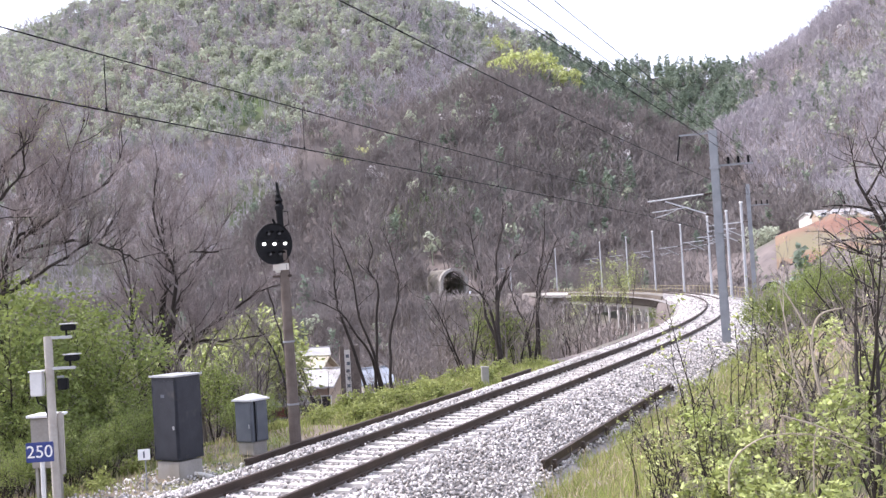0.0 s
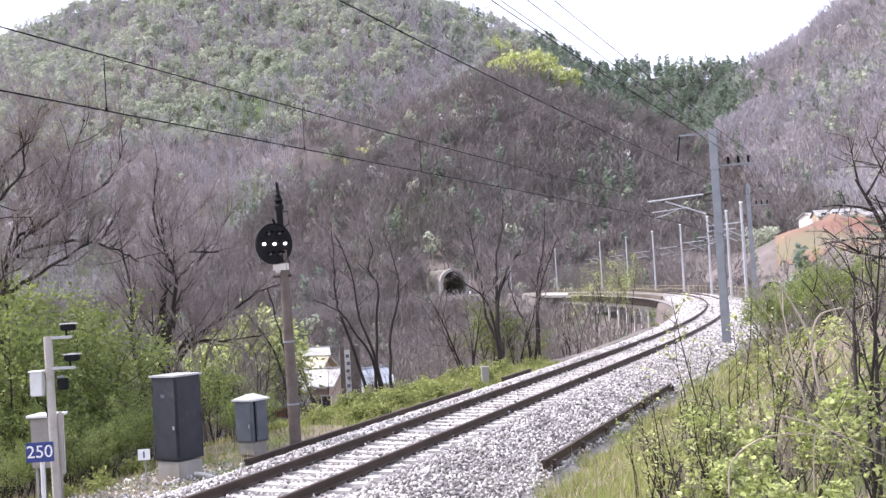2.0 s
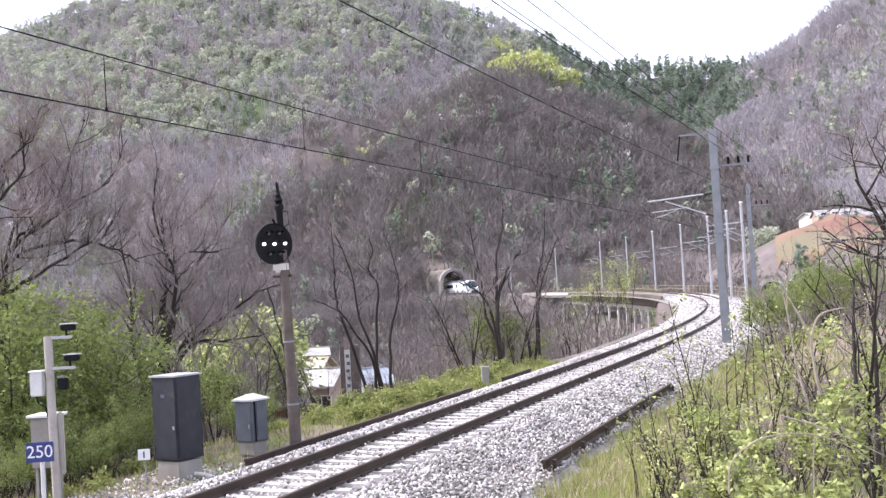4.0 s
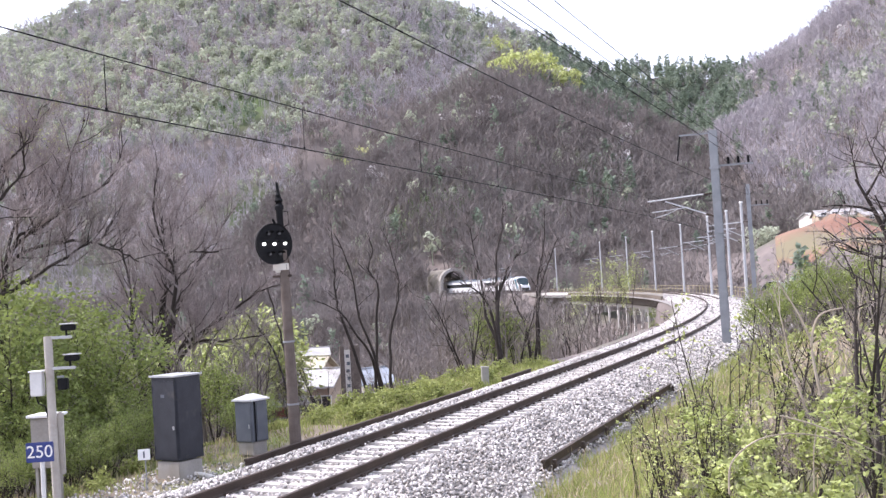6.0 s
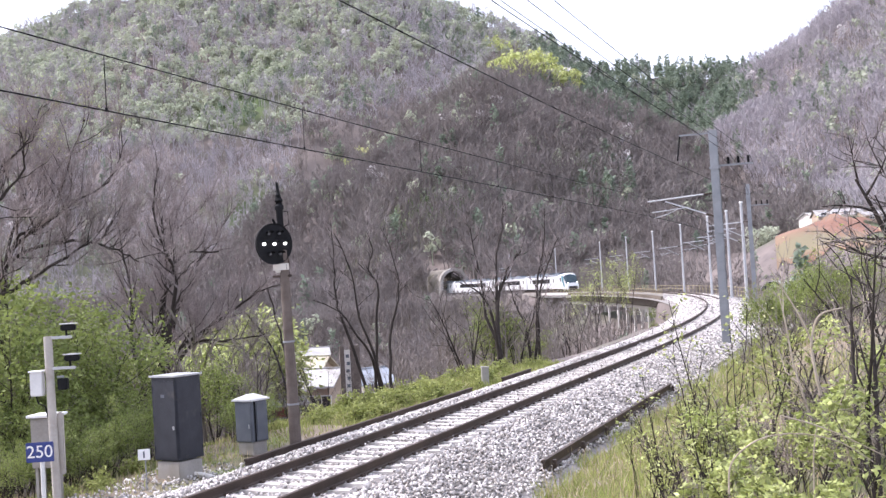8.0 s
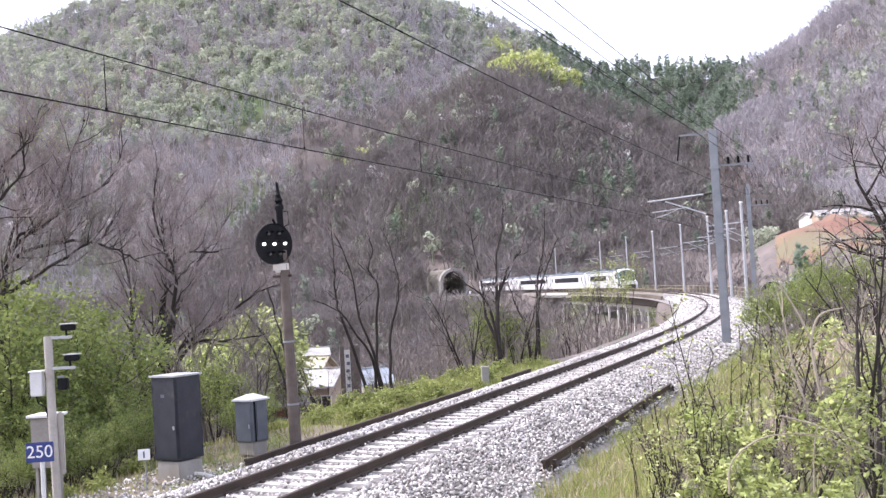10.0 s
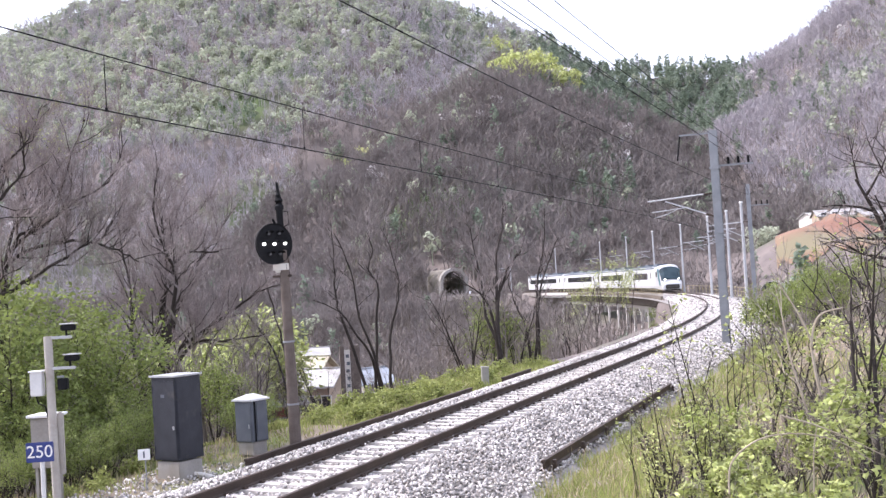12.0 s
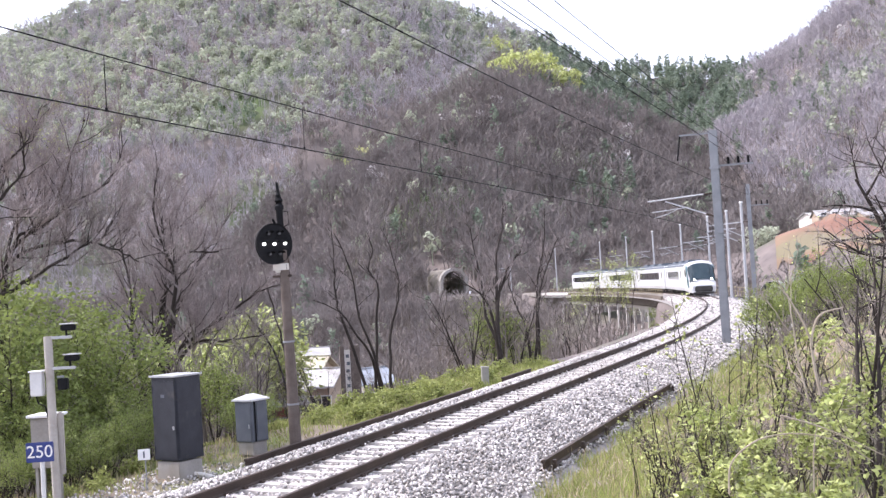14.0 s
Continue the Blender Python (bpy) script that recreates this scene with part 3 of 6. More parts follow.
def main_mast():
    p = Vector((11.95, 51.2, -0.55))
    t = thing("catenary_mast", Matrix.Translation(p) @ pose(0, 0, 0, 0, 0, HD), "tall grey steel catenary mast with support arms beside the track", "catenary mast", "masts of the overhead line")
    bm = bmnew()
    box(bm, 0, 0, -0.15, 0.9, 0.9, 0.5, 0.03)
    part("footing", bm, M_CONC_PALE, t, "pale concrete footing")
    bm = bmnew()
    h_column(bm, 0.34, 0.34, 0.0, 9.35)
    part("column", bm, M_GALV, t)
    bm = bmnew()
    box(bm, 0, 0, 7.72, 0.44, 0.44, 0.10, 0.01)
    part("collar", bm, M_GALV, t)
    bm = bmnew()
    box(bm, 0, 0, 4.9, 0.42, 0.42, 0.07, 0.01)
    part("collar", bm, M_GALV, t)
    cantilever(t, 2.75, 5.75, 6.50, True)
    # arm at the top with a hanging insulator
    bm = bmnew()
    box(bm, -0.75, 0, 9.25, 1.4, 0.07, 0.07, 0.008)
    top = part("top_arm", bm, M_GALV, t)
    bm = bmnew()
    pts, rad = [], []
    for k in range(17):
        f = k / 16
        pts.append((-1.42 - 0.16 * f, 0, 9.22 - 1.05 * f))
        rad.append(0.045 if k % 2 else 0.02)
    tube(bm, pts, rad, 8)
    part("insulator", bm, M_BLACK, top, "dark hanging insulator string")
    bm = bmnew()
    box(bm, 0.85, 0, 7.80, 1.5, 0.08, 0.08, 0.008)
    fa = part("feeder_arm", bm, M_GALV, t)
    for x in (0.58, 1.0, 1.42):
        bm = bmnew()
        tube(bm, [(x, 0, 7.84 + 0.03 * k) for k in range(11)], [0.04 if k % 2 else 0.07 for k in range(11)], 10)
        part("insulator", bm, M_BLACK, fa, "black post insulator")
    return t


def line_mast(s, h=9.9):
    p, hd = track(s, 3.0, -0.3)
    t = thing("catenary_mast", Matrix.Translation(p) @ Matrix.Rotation(-hd, 4, "Z"), "slender pale steel catenary mast on the railway curve", "catenary mast", "masts of the overhead line")
    bm = bmnew()
    tube(bm, [(0, 0, -1.2), (0, 0, h)], [0.16, 0.12], 10)
    part("column", bm, M_GALV_PALE, t)
    bm = bmnew()
    tube(bm, [(0, 0, h), (0, 0, h + 0.14)], [0.17, 0.15], 10)
    part("cap", bm, M_WHITE, t, "white cap")
    cantilever(t, 3.0, 5.5, 6.6, False)
    return t


def feeder_mast(s):
    """A grey steel column like the near mast, with a feeder arm on the outer side."""
    p, hd = track(s, 3.0, -0.5)
    t = thing("catenary_mast", Matrix.Translation(p) @ Matrix.Rotation(-hd, 4, "Z"), "grey steel catenary mast with a feeder arm beyond the near mast", "catenary mast", "masts of the overhead line")
    bm = bmnew()
    box(bm, 0, 0, -0.2, 0.8, 0.8, 0.6, 0.03)
    part("footing", bm, M_CONC_PALE, t, "pale concrete footing")
    bm = bmnew()
    h_column(bm, 0.32, 0.32, 0.0, 9.9)
    part("column", bm, M_GALV, t)
    cantilever(t, 3.0, 5.7, 6.8, False)
    bm = bmnew()
    box(bm, 0.8, 0, 8.2, 1.5, 0.08, 0.08, 0.008)
    fa = part("feeder_arm", bm, M_GALV, t)
    for x in (0.58, 1.0, 1.42):
        bm = bmnew()
        tube(bm, [(x, 0, 8.24 + 0.03 * k) for k in range(11)], [0.04 if k % 2 else 0.07 for k in range(11)], 8)
        part("insulator", bm, M_BLACK, fa, "black post insulator")


main_mast()
feeder_mast(97)
for s, h in ((111, 9.0), (130, 9.2), (150, 9.6), (175, 9.8), (199, 9.9), (221, 9.9), (242, 9.9), (277, 9.9), (312, 9.9)):
    line_mast(s, h)


def wire(bm, pts, r):
    tube(bm, pts, r, 5)


def span(s0, s1, z0, z1, off0, off1, sag, n=16):
    pts = []
    for i in range(n + 1):
        f = i / n
        p, _ = track(s0 + (s1 - s0) * f, off0 + (off1 - off0) * f)
        pts.append((p.x, p.y, z0 + (z1 - z0) * f - 4 * sag * f * (1 - f)))
    return pts


def overhead():
    t = thing("overhead_line", pose(0, 0, 0), "dark catenary and contact wires hung with droppers above the track", "overhead line")
    stops = [(2.0, 0.0), (52.2, 0.0), (97, 0.15), (111, -0.1), (130, 0.1), (150, -0.1), (175, 0.1), (199, -0.1), (221, 0.1), (242, -0.1), (277, 0.1), (312, -0.1), (350, 0.0)]
    for (a, oa), (b, ob) in zip(stops, stops[1:]):
        bm = bmnew()
        wire(bm, span(a, b, 5.2, 5.2, oa, ob, 0.0), 0.010 if a < 50 else 0.016)
        part("contact_wire", bm, M_BLACK, t)
        sag = 0.14 if a < 50 else 0.2
        z0 = 5.98 if a < 50 else 6.1
        bm = bmnew()
        wire(bm, span(a, b, z0, z0, oa, ob, sag), 0.009 if a < 50 else 0.016)
        part("messenger_wire", bm, M_BLACK, t)
        marks = [(6.9 + 5.4 * k - a) / (b - a) for k in range(9)] if a < 50 else [(k + 0.5) / max(3, int((b - a) / 5.6)) for k in range(max(3, int((b - a) / 5.6)))]
        for f in marks:
            p, _ = track(a + (b - a) * f, oa + (ob - oa) * f)
            bm = bmnew()
            tube(bm, [(p.x, p.y, 5.2), (p.x, p.y, z0 - 4 * sag * f * (1 - f))], 0.006, 5)
            box(bm, p.x, p.y, 5.215, 0.03, 0.03, 0.05)
            part("dropper", bm, M_BLACK, t)
    t = thing("feeder_line", pose(0, 0, 0), "thin dark feeder wires strung from mast to mast", "feeder line")
    for off, z0, z1, r in ((0.74, 7.95, 7.62, 0.013), (2.0, 8.5, 8.75, 0.011), (2.95, 7.9, 7.72, 0.008), (3.35, 7.9, 7.72, 0.008), (3.75, 7.9, 7.72, 0.008)):
        bm = bmnew()
        wire(bm, span(0, 52.2, z0, z1, off, off + (0.0 if off < 2.5 else 0.3), 0.25), r)
        part("wire", bm, M_BLACK, t)
        bm = bmnew()
        wire(bm, span(52.2, 97, z1, 8.6, off + (0.0 if off < 2.5 else 0.3), 3.0, 0.4), r)
        part("wire", bm, M_BLACK, t)


overhead()
# ---- bridge, tunnel and banks ----
def build_bridge():
    t = thing("railway_bridge", pose(0, 0, 0), "curved railway viaduct with brown girders on slim pale concrete columns", "bridge")
    deck = [(-3.0, -0.30), (-3.0, -0.62), (-2.2, -0.75), (3.4, -0.75), (4.9, -0.62), (4.9, -0.30)]
    ob = new("deck", extrude_along(deck, 149, 269, 5.0, z=-0.16, material=M_GIRDER, name="deck"))
    ob.parent = t
    for off in (-2.1, 2.1):
        ob = new("girder", extrude_along([(-0.16, 0), (0.16, 0), (0.16, -0.06), (0.03, -0.1), (0.03, -1.0), (0.2, -1.05), (0.2, -1.1), (-0.2, -1.1), (-0.2, -1.05), (-0.03, -1.0), (-0.03, -0.1), (-0.16, -0.06)],
                                         149, 269, 5.0, off=off, z=-0.93, material=M_GIRDER, name="girder"))
        ob.parent = t
    ob = new("fascia", extrude_along([(-0.12, 0.05), (0.12, 0.05), (0.12, -0.9), (-0.12, -0.9)], 244, 269, 5.0, off=-3.14, z=-0.30, material=M_CONC_PALE, name="fascia"))
    ob.parent = t
    tagged(ob, "bright concrete edge beam")
    ob = new("parapet", extrude_along([(-0.12, 0), (0.12, 0), (0.12, -0.45), (-0.12, -0.45)], 150, 246, 5.0, off=-3.15, z=-0.18, material=M_GIRDER, name="parapet"))
    ob.parent = t
    tagged(ob, "stained brown parapet")
    for s in (158, 166, 174, 182, 190, 199, 208, 218, 229, 240, 250):
        p, h = track(s, 0, 0)
        bm = bmnew()
        box(bm, -0.3, 0, -2.32, 7.0, 0.5, 0.42, 0.03)
        cap = part("pier_cap", bm, M_CONC_PALE, t)
        cap.matrix_basis = Matrix.Translation(p) @ Matrix.Rotation(-h, 4, "Z")
        for x in (-3.45, 2.7):
            bm = bmnew()
            tube(bm, [(x, 0, -14.0), (x, 0, -2.5)], [0.24, 0.21], 12)
            c = part("column", bm, M_CONC_PALE, t)
            c.matrix_basis = Matrix.Translation(p) @ Matrix.Rotation(-h, 4, "Z")
    for off, s0 in ((-2.95, 152), (4.75, 90)):
        ob = new("handrail", extrude_along([(-0.03, 0), (0.03, 0), (0.03, 0.05), (-0.03, 0.05)], s0, 262, 3.0, off=off, z=0.55, material=M_RAILING, name="handrail"))
        ob.parent = t
        tagged(ob, "yellowish brown handrail")
        ob = new("handrail", extrude_along([(-0.02, 0), (0.02, 0), (0.02, 0.04), (-0.02, 0.04)], s0, 262, 3.0, off=off, z=0.1, material=M_RAILING, name="handrail"))
        ob.parent = t
        bm = bmnew()
        box(bm, 0, 0, 0.07, 0.06, 0.06, 1.1)
        me = finish(bm, "post", M_RAILING)
        for k in range(int((262 - s0) / 2.75) + 1):
            p, h = track(s0 + k * 2.75, off, 0)
            o = new("post", me)
            o.parent = t
            o.matrix_basis = Matrix.Translation(p) @ Matrix.Rotation(-h, 4, "Z")
    # abutments
    for s in (150, 268):
        p, h = track(s, 0, 0)
        bm = bmnew()
        box(bm, 0, 0, -5.5, 5.6, 1.6, 8.7, 0.05)
        a = part("abutment", bm, M_TUNNEL, t, "weathered concrete abutment")
        a.matrix_basis = Matrix.Translation(p) @ Matrix.Rotation(-h, 4, "Z")
    bm = bmnew()
    box(bm, -3.05, -1.2, -0.95, 0.25, 3.2, 0.9, 0.03)
    a = part("wing_wall", bm, M_GIRDER, t, "stained brown wing wall")
    p, h = track(150, 0, 0)
    a.matrix_basis = Matrix.Translation(p) @ Matrix.Rotation(-h, 4, "Z")


M_TUNNEL = mat("mossy_old_concrete", (0.14, 0.125, 0.105), (0.23, 0.21, 0.18), 0.95, 0.5, 0.2, fine=4.0, c3=(0.12, 0.115, 0.08), c3_scale=0.3)
M_GIRDER = mat("weathered_girder", (0.10, 0.083, 0.066), (0.18, 0.15, 0.12), 0.8, 1.5, 0.2, metal=0.0)
M_RAILING = mat("faded_yellow_rail", (0.30, 0.25, 0.14), (0.42, 0.36, 0.22), 0.7, 1.5)
build_bridge()


def build_tunnel():
    t = thing("railway_tunnel", pose(0, 0, 0), "weathered concrete tunnel mouth at the foot of the hill", "tunnel")
    def arch(r, wall):
        pts = [(r, -1.0), (r, wall)]
        pts += [(r * math.cos(a), wall + r * math.sin(a)) for a in (math.pi * k / 16 for k in range(1, 16))]
        return pts + [(-r, wall), (-r, -1.0)]
    prof = arch(4.1, 3.3) + [(-x, z) for x, z in arch(3.55, 3.3)]
    ob = new("bore", extrude_along(prof, 349, 440, 3.0, material=M_TUNNEL, name="bore"))
    ob.parent = t
    rim = arch(4.35, 3.3) + [(-x, z) for x, z in arch(3.5, 3.3)]
    ob = new("portal_ring", extrude_along(rim, 347.4, 349.0, 1.0, material=M_CONC, name="portal_ring"))
    ob.parent = t
    tagged(ob, "pale concrete portal ring")
    k = thing("bank_kerb", pose(0, 0, 0), "pale concrete kerb along the far bank of the line", "kerb")
    ob = new("kerb_beam", extrude_along([(-0.2, 0.12), (0.2, 0.12), (0.2, -0.8), (-0.2, -0.8)], 270, 347, 4.0, off=-3.3, z=-0.2, material=M_CONC, name="kerb_beam"))
    ob.parent = k
    w = thing("retaining_wall", pose(0, 0, 0), "low dark concrete wall that holds the ballast of the curve", "wall")
    ob = new("wall_body", extrude_along([(-0.14, 0), (0.15, 0), (0.2, -2.6), (-0.14, -2.6)], 57, 150, 4.0, off=5.15, z=-0.52, material=M_TUNNEL, name="wall_body"))
    ob.parent = w


build_tunnel()

# ---- buildings ----
M_TANWALL = mat("tan_render", (0.36, 0.29, 0.22), (0.46, 0.38, 0.30), 0.9, 0.8, 0.1)
M_REDWALL = mat("red_brick_wall", (0.22, 0.09, 0.07), (0.30, 0.13, 0.10), 0.9, 1.0, 0.1)
M_ROOFPALE = mat("pale_sheet_roof", (0.27, 0.265, 0.255), (0.47, 0.46, 0.44), 0.6, 0.6, 0.1, fine=6.0, c3=(0.16, 0.12, 0.09), c3_scale=0.5, c3_cut=(0.52, 0.62))
M_ROOFSTRAW = mat("straw_sheet_roof", (0.34, 0.31, 0.22), (0.50, 0.46, 0.35), 0.6, 0.6, 0.1, fine=6.0, c3=(0.24, 0.19, 0.14), c3_scale=0.5, c3_cut=(0.55, 0.65))
M_ROOFBLUE = mat("faded_blue_sheet_roof", (0.25, 0.28, 0.32), (0.35, 0.375, 0.41), 0.6, 0.6, 0.1, fine=6.0)
M_GLASSDARK = mat("dark_window_glass", (0.02, 0.022, 0.026), (0.04, 0.045, 0.05), 0.08, 2.0, spec=0.7)


def place(px_x, dist):
    """East of the eye's line by the slope px_x, at that distance."""
    return px_x * dist, dist


def house(slope, dist, w, d, h, rise, rz, wall, roof, label, ridge_top=None):
    x, y = place(slope, dist)
    gz = height1(x, y) - 0.3
    if ridge_top is not None:
        h = ridge_top - rise - gz
    t = thing("house", pose(x, y, gz, 0, 0, rz), label, "house", "houses in the valley")
    bm = bmnew()
    box(bm, 0, 0, h / 2, w, d, h, 0.02)
    for sx in (-1, 1):
        a = [bm.verts.new((sx * (w / 2 - 0.01), yy, zz)) for yy, zz in ((-d / 2, h), (d / 2, h), (0, h + rise * 0.93))]
        b = [bm.verts.new((sx * (w / 2 - 0.2), v.co.y, v.co.z)) for v in a]
        bm.faces.new(a); bm.faces.new(b[::-1])
        for k in range(3):
            bm.faces.new((a[k], b[k], b[(k + 1) % 3], a[(k + 1) % 3]))
    part("wall", bm, wall, t)
    bm = bmnew()
    e, th = 0.45, 0.12
    for s in (-1, 1):
        y0, z0 = s * (d / 2 + e), h - rise * e / (d / 2)
        vs = [bm.verts.new((xx, yy, zz)) for xx in (-w / 2 - e, w / 2 + e) for yy, zz in ((y0, z0), (0, h + rise), (0, h + rise + th), (y0, z0 + th))]
        bm.faces.new(vs[0:4][::-1]); bm.faces.new(vs[4:8])
        for k in range(4):
            bm.faces.new((vs[k], vs[(k + 1) % 4], vs[4 + (k + 1) % 4], vs[4 + k]))
    ro = part("roof", bm, roof, t)
    bm = bmnew()
    box(bm, 0, 0, h + rise + th, w + 2 * e, 0.3, 0.08, 0.02)
    part("ridge_cap", bm, roof, ro)
    n = max(2, int(w / 2.6))
    for k in range(n):
        xx = -w / 2 + (k + 0.5) * w / n
        if k == n // 2:
            bm = bmnew()
            box(bm, xx, -d / 2 - 0.03, 1.05, 0.95, 0.08, 2.1, 0.01)
            part("door", bm, M_MIDGREY, t)
        for zz in ([1.5] if h < 4 else [1.5, h - 1.2]):
            if k == n // 2 and zz < 2:
                continue
            bm = bmnew()
            box(bm, xx, -d / 2 - 0.02, zz, 1.3, 0.08, 1.1, 0.01)
            wi = part("window", bm, M_PALEMETAL, t, "pale window frame")
            for q in (-0.3, 0.3):
                bm = bmnew()
                box(bm, xx + q, -d / 2 - 0.05, zz, 0.54, 0.05, 0.96)
                part("pane", bm, M_GLASSDARK, wi)


house(-0.125, 92, 4.0, 5.6, 3.2, 1.5, -16, M_TANWALL, M_ROOFSTRAW, "tan house with a straw-coloured sheet roof below the line", ridge_top=-2.13)
house(-0.146, 72, 2.0, 4.2, 3.2, 0.7, 14, M_REDWALL, M_ROOFPALE, "low red-brick house with a pale sheet roof below the line", ridge_top=-2.13)
house(-0.108, 76, 2.0, 3.6, 3.2, 0.8, -12, M_TANWALL, M_ROOFPALE, "small tan house with a pale roof below the line", ridge_top=-2.11)
house(-0.069, 84, 1.9, 3.4, 3.2, 0.8, 24, M_CONC_PALE, M_ROOFBLUE, "pale house with a faded blue sheet roof below the line", ridge_top=-2.78)
house(-0.118, 110, 3.0, 4.0, 3.2, 0.8, 8, M_TANWALL, M_ROOFPALE, "distant pale-roofed house among bare trees", ridge_top=-2.30)
house(-0.143, 58, 1.1, 2.4, 3.2, 0.3, 20, M_REDWALL, M_ROOFPALE, "low red-brick outhouse under a pale lean roof", ridge_top=-2.06)
house(0.333, 292, 10.5, 7.0, 3.2, 1.5, -4, M_TANWALL, M_ROOFPALE, "long farm building with a pale roof above the field", ridge_top=15.65)
house(0.362, 288, 6.5, 6.0, 3.2, 1.4, 12, M_TANWALL, M_ROOFPALE, "farm building with a pale roof beside the field", ridge_top=14.70)
house(0.314, 300, 5.0, 6.0, 3.2, 1.2, 20, M_CONC_PALE, M_ROOFPALE, "small farm shed with a pale roof above the field", ridge_top=15.49)


def notice_tower():
    x, y = place(-0.0841, 58)
    gz = height1(x, y) - 0.2
    top = 0.16 - gz
    t = thing("sign_tower", pose(x, y, gz, 0, 0, 10), "weathered board with faded marks between two dark pillars", "sign tower")
    for k, w in ((-0.36, 0.20), (0.26, 0.46)):
        bm = bmnew()
        box(bm, k, 0, top / 2, w, 0.4, top, 0.02)
        part("pillar", bm, M_WOODPOLE, t, "dark weathered concrete pillar")
    bm = bmnew()
    box(bm, -0.11, -0.05, top - 1.4, 0.30, 0.12, 2.4, 0.01)
    b = part("board", bm, M_CONC_PALE, t, "pale faded board")
    for k in range(6):
        bm = bmnew()
        box(bm, -0.11 + 0.03 * (k % 2), -0.12, top - 0.5 - 0.36 * k, 0.16, 0.02, 0.16, 0.004)
        part("faded_mark", bm, M_MIDGREY, b)


notice_tower()


def greenhouse():
    x, y = place(0.277, 186)
    gz = height1(x, y)
    t = thing("greenhouse", pose(x, y, gz, 0, 0, -25), "barrel-roofed shed with a bright curved cover", "shed")
    prof = [(3.0 * math.cos(math.pi * k / 14), 0.8 + 2.2 * math.sin(math.pi * k / 14)) for k in range(15)]
    prof = [(3.0, 0)] + prof + [(-3.0, 0)]
    bm = bmnew()
    rings = [[bm.verts.new((px, yy, pz)) for px, pz in prof] for yy in (-4, 4)]
    for k in range(len(prof) - 1):
        bm.faces.new((rings[0][k], rings[0][k + 1], rings[1][k + 1], rings[1][k]))
    bmesh.ops.solidify(bm, geom=bm.faces[:], thickness=0.08)
    part("cover", bm, M_PALEMETAL, t)
    bm = bmnew()
    vs = [bm.verts.new((px * 0.97, -3.7, pz * 0.97)) for px, pz in prof]
    vb = [bm.verts.new((px * 0.97, -3.6, pz * 0.97)) for px, pz in prof]
    bm.faces.new(vs); bm.faces.new(vb[::-1])
    # shade under the cover's end, painted on as dark grey
    part("end_wall", bm, M_DARKGREY, t, "end wall painted dark for its shade")
    t.scale = (0.62, 0.62, 0.72)


greenhouse()


def ploughed_field(d0, d1, s0, s1, label):
    me_v, me_f = [], []
    nx, ny = 40, 26
    for j in range(ny + 1):
        for i in range(nx + 1):
            dist = d0 + (d1 - d0) * j / ny + 3 * math.sin(i * 0.35) + 1.5 * math.sin(i * 0.9)
            sl = s0 + (s1 - s0 + 0.010 * math.sin(j * 0.5)) * i / nx
            x, y = sl * dist, dist
            me_v.append((x, y, height1(x, y) + 0.3 + 0.12 * ((i + j) % 2)))
    for j in range(ny):
        for i in range(nx):
            a = j * (nx + 1) + i
            me_f.append((a, a + 1, a + nx + 2, a + nx + 1))
    tagged(new("field", mesh_from("field", me_v, me_f, M_FIELD, True)), label, "field", kind="structure")


M_FIELD = mat("red_earth", (0.20, 0.105, 0.075), (0.29, 0.17, 0.125), 0.95, 0.2, 0.2, fine=1.5, c3=(0.22, 0.19, 0.12), c3_scale=0.06)
ploughed_field(255, 281, 0.280, 0.364, "bare reddish-brown ploughed field on the slope")
ploughed_field(385, 425, 0.276, 0.296, "small bare orange-brown field above the line")
# ---- plants: generators ----
def frusta(p0, p1, r0, r1, sides):
    """Vertices and triangles of open tapered sticks."""
    p0, p1 = np.asarray(p0, float), np.asarray(p1, float)
    r0, r1 = np.asarray(r0, float), np.asarray(r1, float)
    d = p1 - p0
    d = d / np.maximum(np.linalg.norm(d, axis=1, keepdims=True), 1e-6)
    ref = np.where(np.abs(d[:, 2:3]) > 0.9, [[1.0, 0, 0]], [[0, 0, 1.0]])
    u = np.cross(d, ref)
    u /= np.linalg.norm(u, axis=1, keepdims=True)
    v = np.cross(d, u)
    a = 2 * np.pi * np.arange(sides) / sides
    ring = np.cos(a)[None, :, None] * u[:, None, :] + np.sin(a)[None, :, None] * v[:, None, :]
    lo = p0[:, None, :] + ring * r0[:, None, None]
    hi = p1[:, None, :] + ring * r1[:, None, None]
    n = len(p0)
    verts = np.concatenate([lo, hi], 1).reshape(-1, 3)
    base = (np.arange(n) * 2 * sides)[:, None]
    k = np.arange(sides)[None, :]
    k2 = (k + 1) % sides
    t1 = np.stack([base + k, base + k2, base + sides + k2], -1).reshape(-1, 3)
    t2 = np.stack([base + k, base + sides + k2, base + sides + k], -1).reshape(-1, 3)
    return verts, np.concatenate([t1, t2])


def join(chunks):
    vs, ts, n = [], [], 0
    for v, t in chunks:
        vs.append(v)
        ts.append(t + n)
        n += len(v)
    return np.concatenate(vs), np.concatenate(ts)


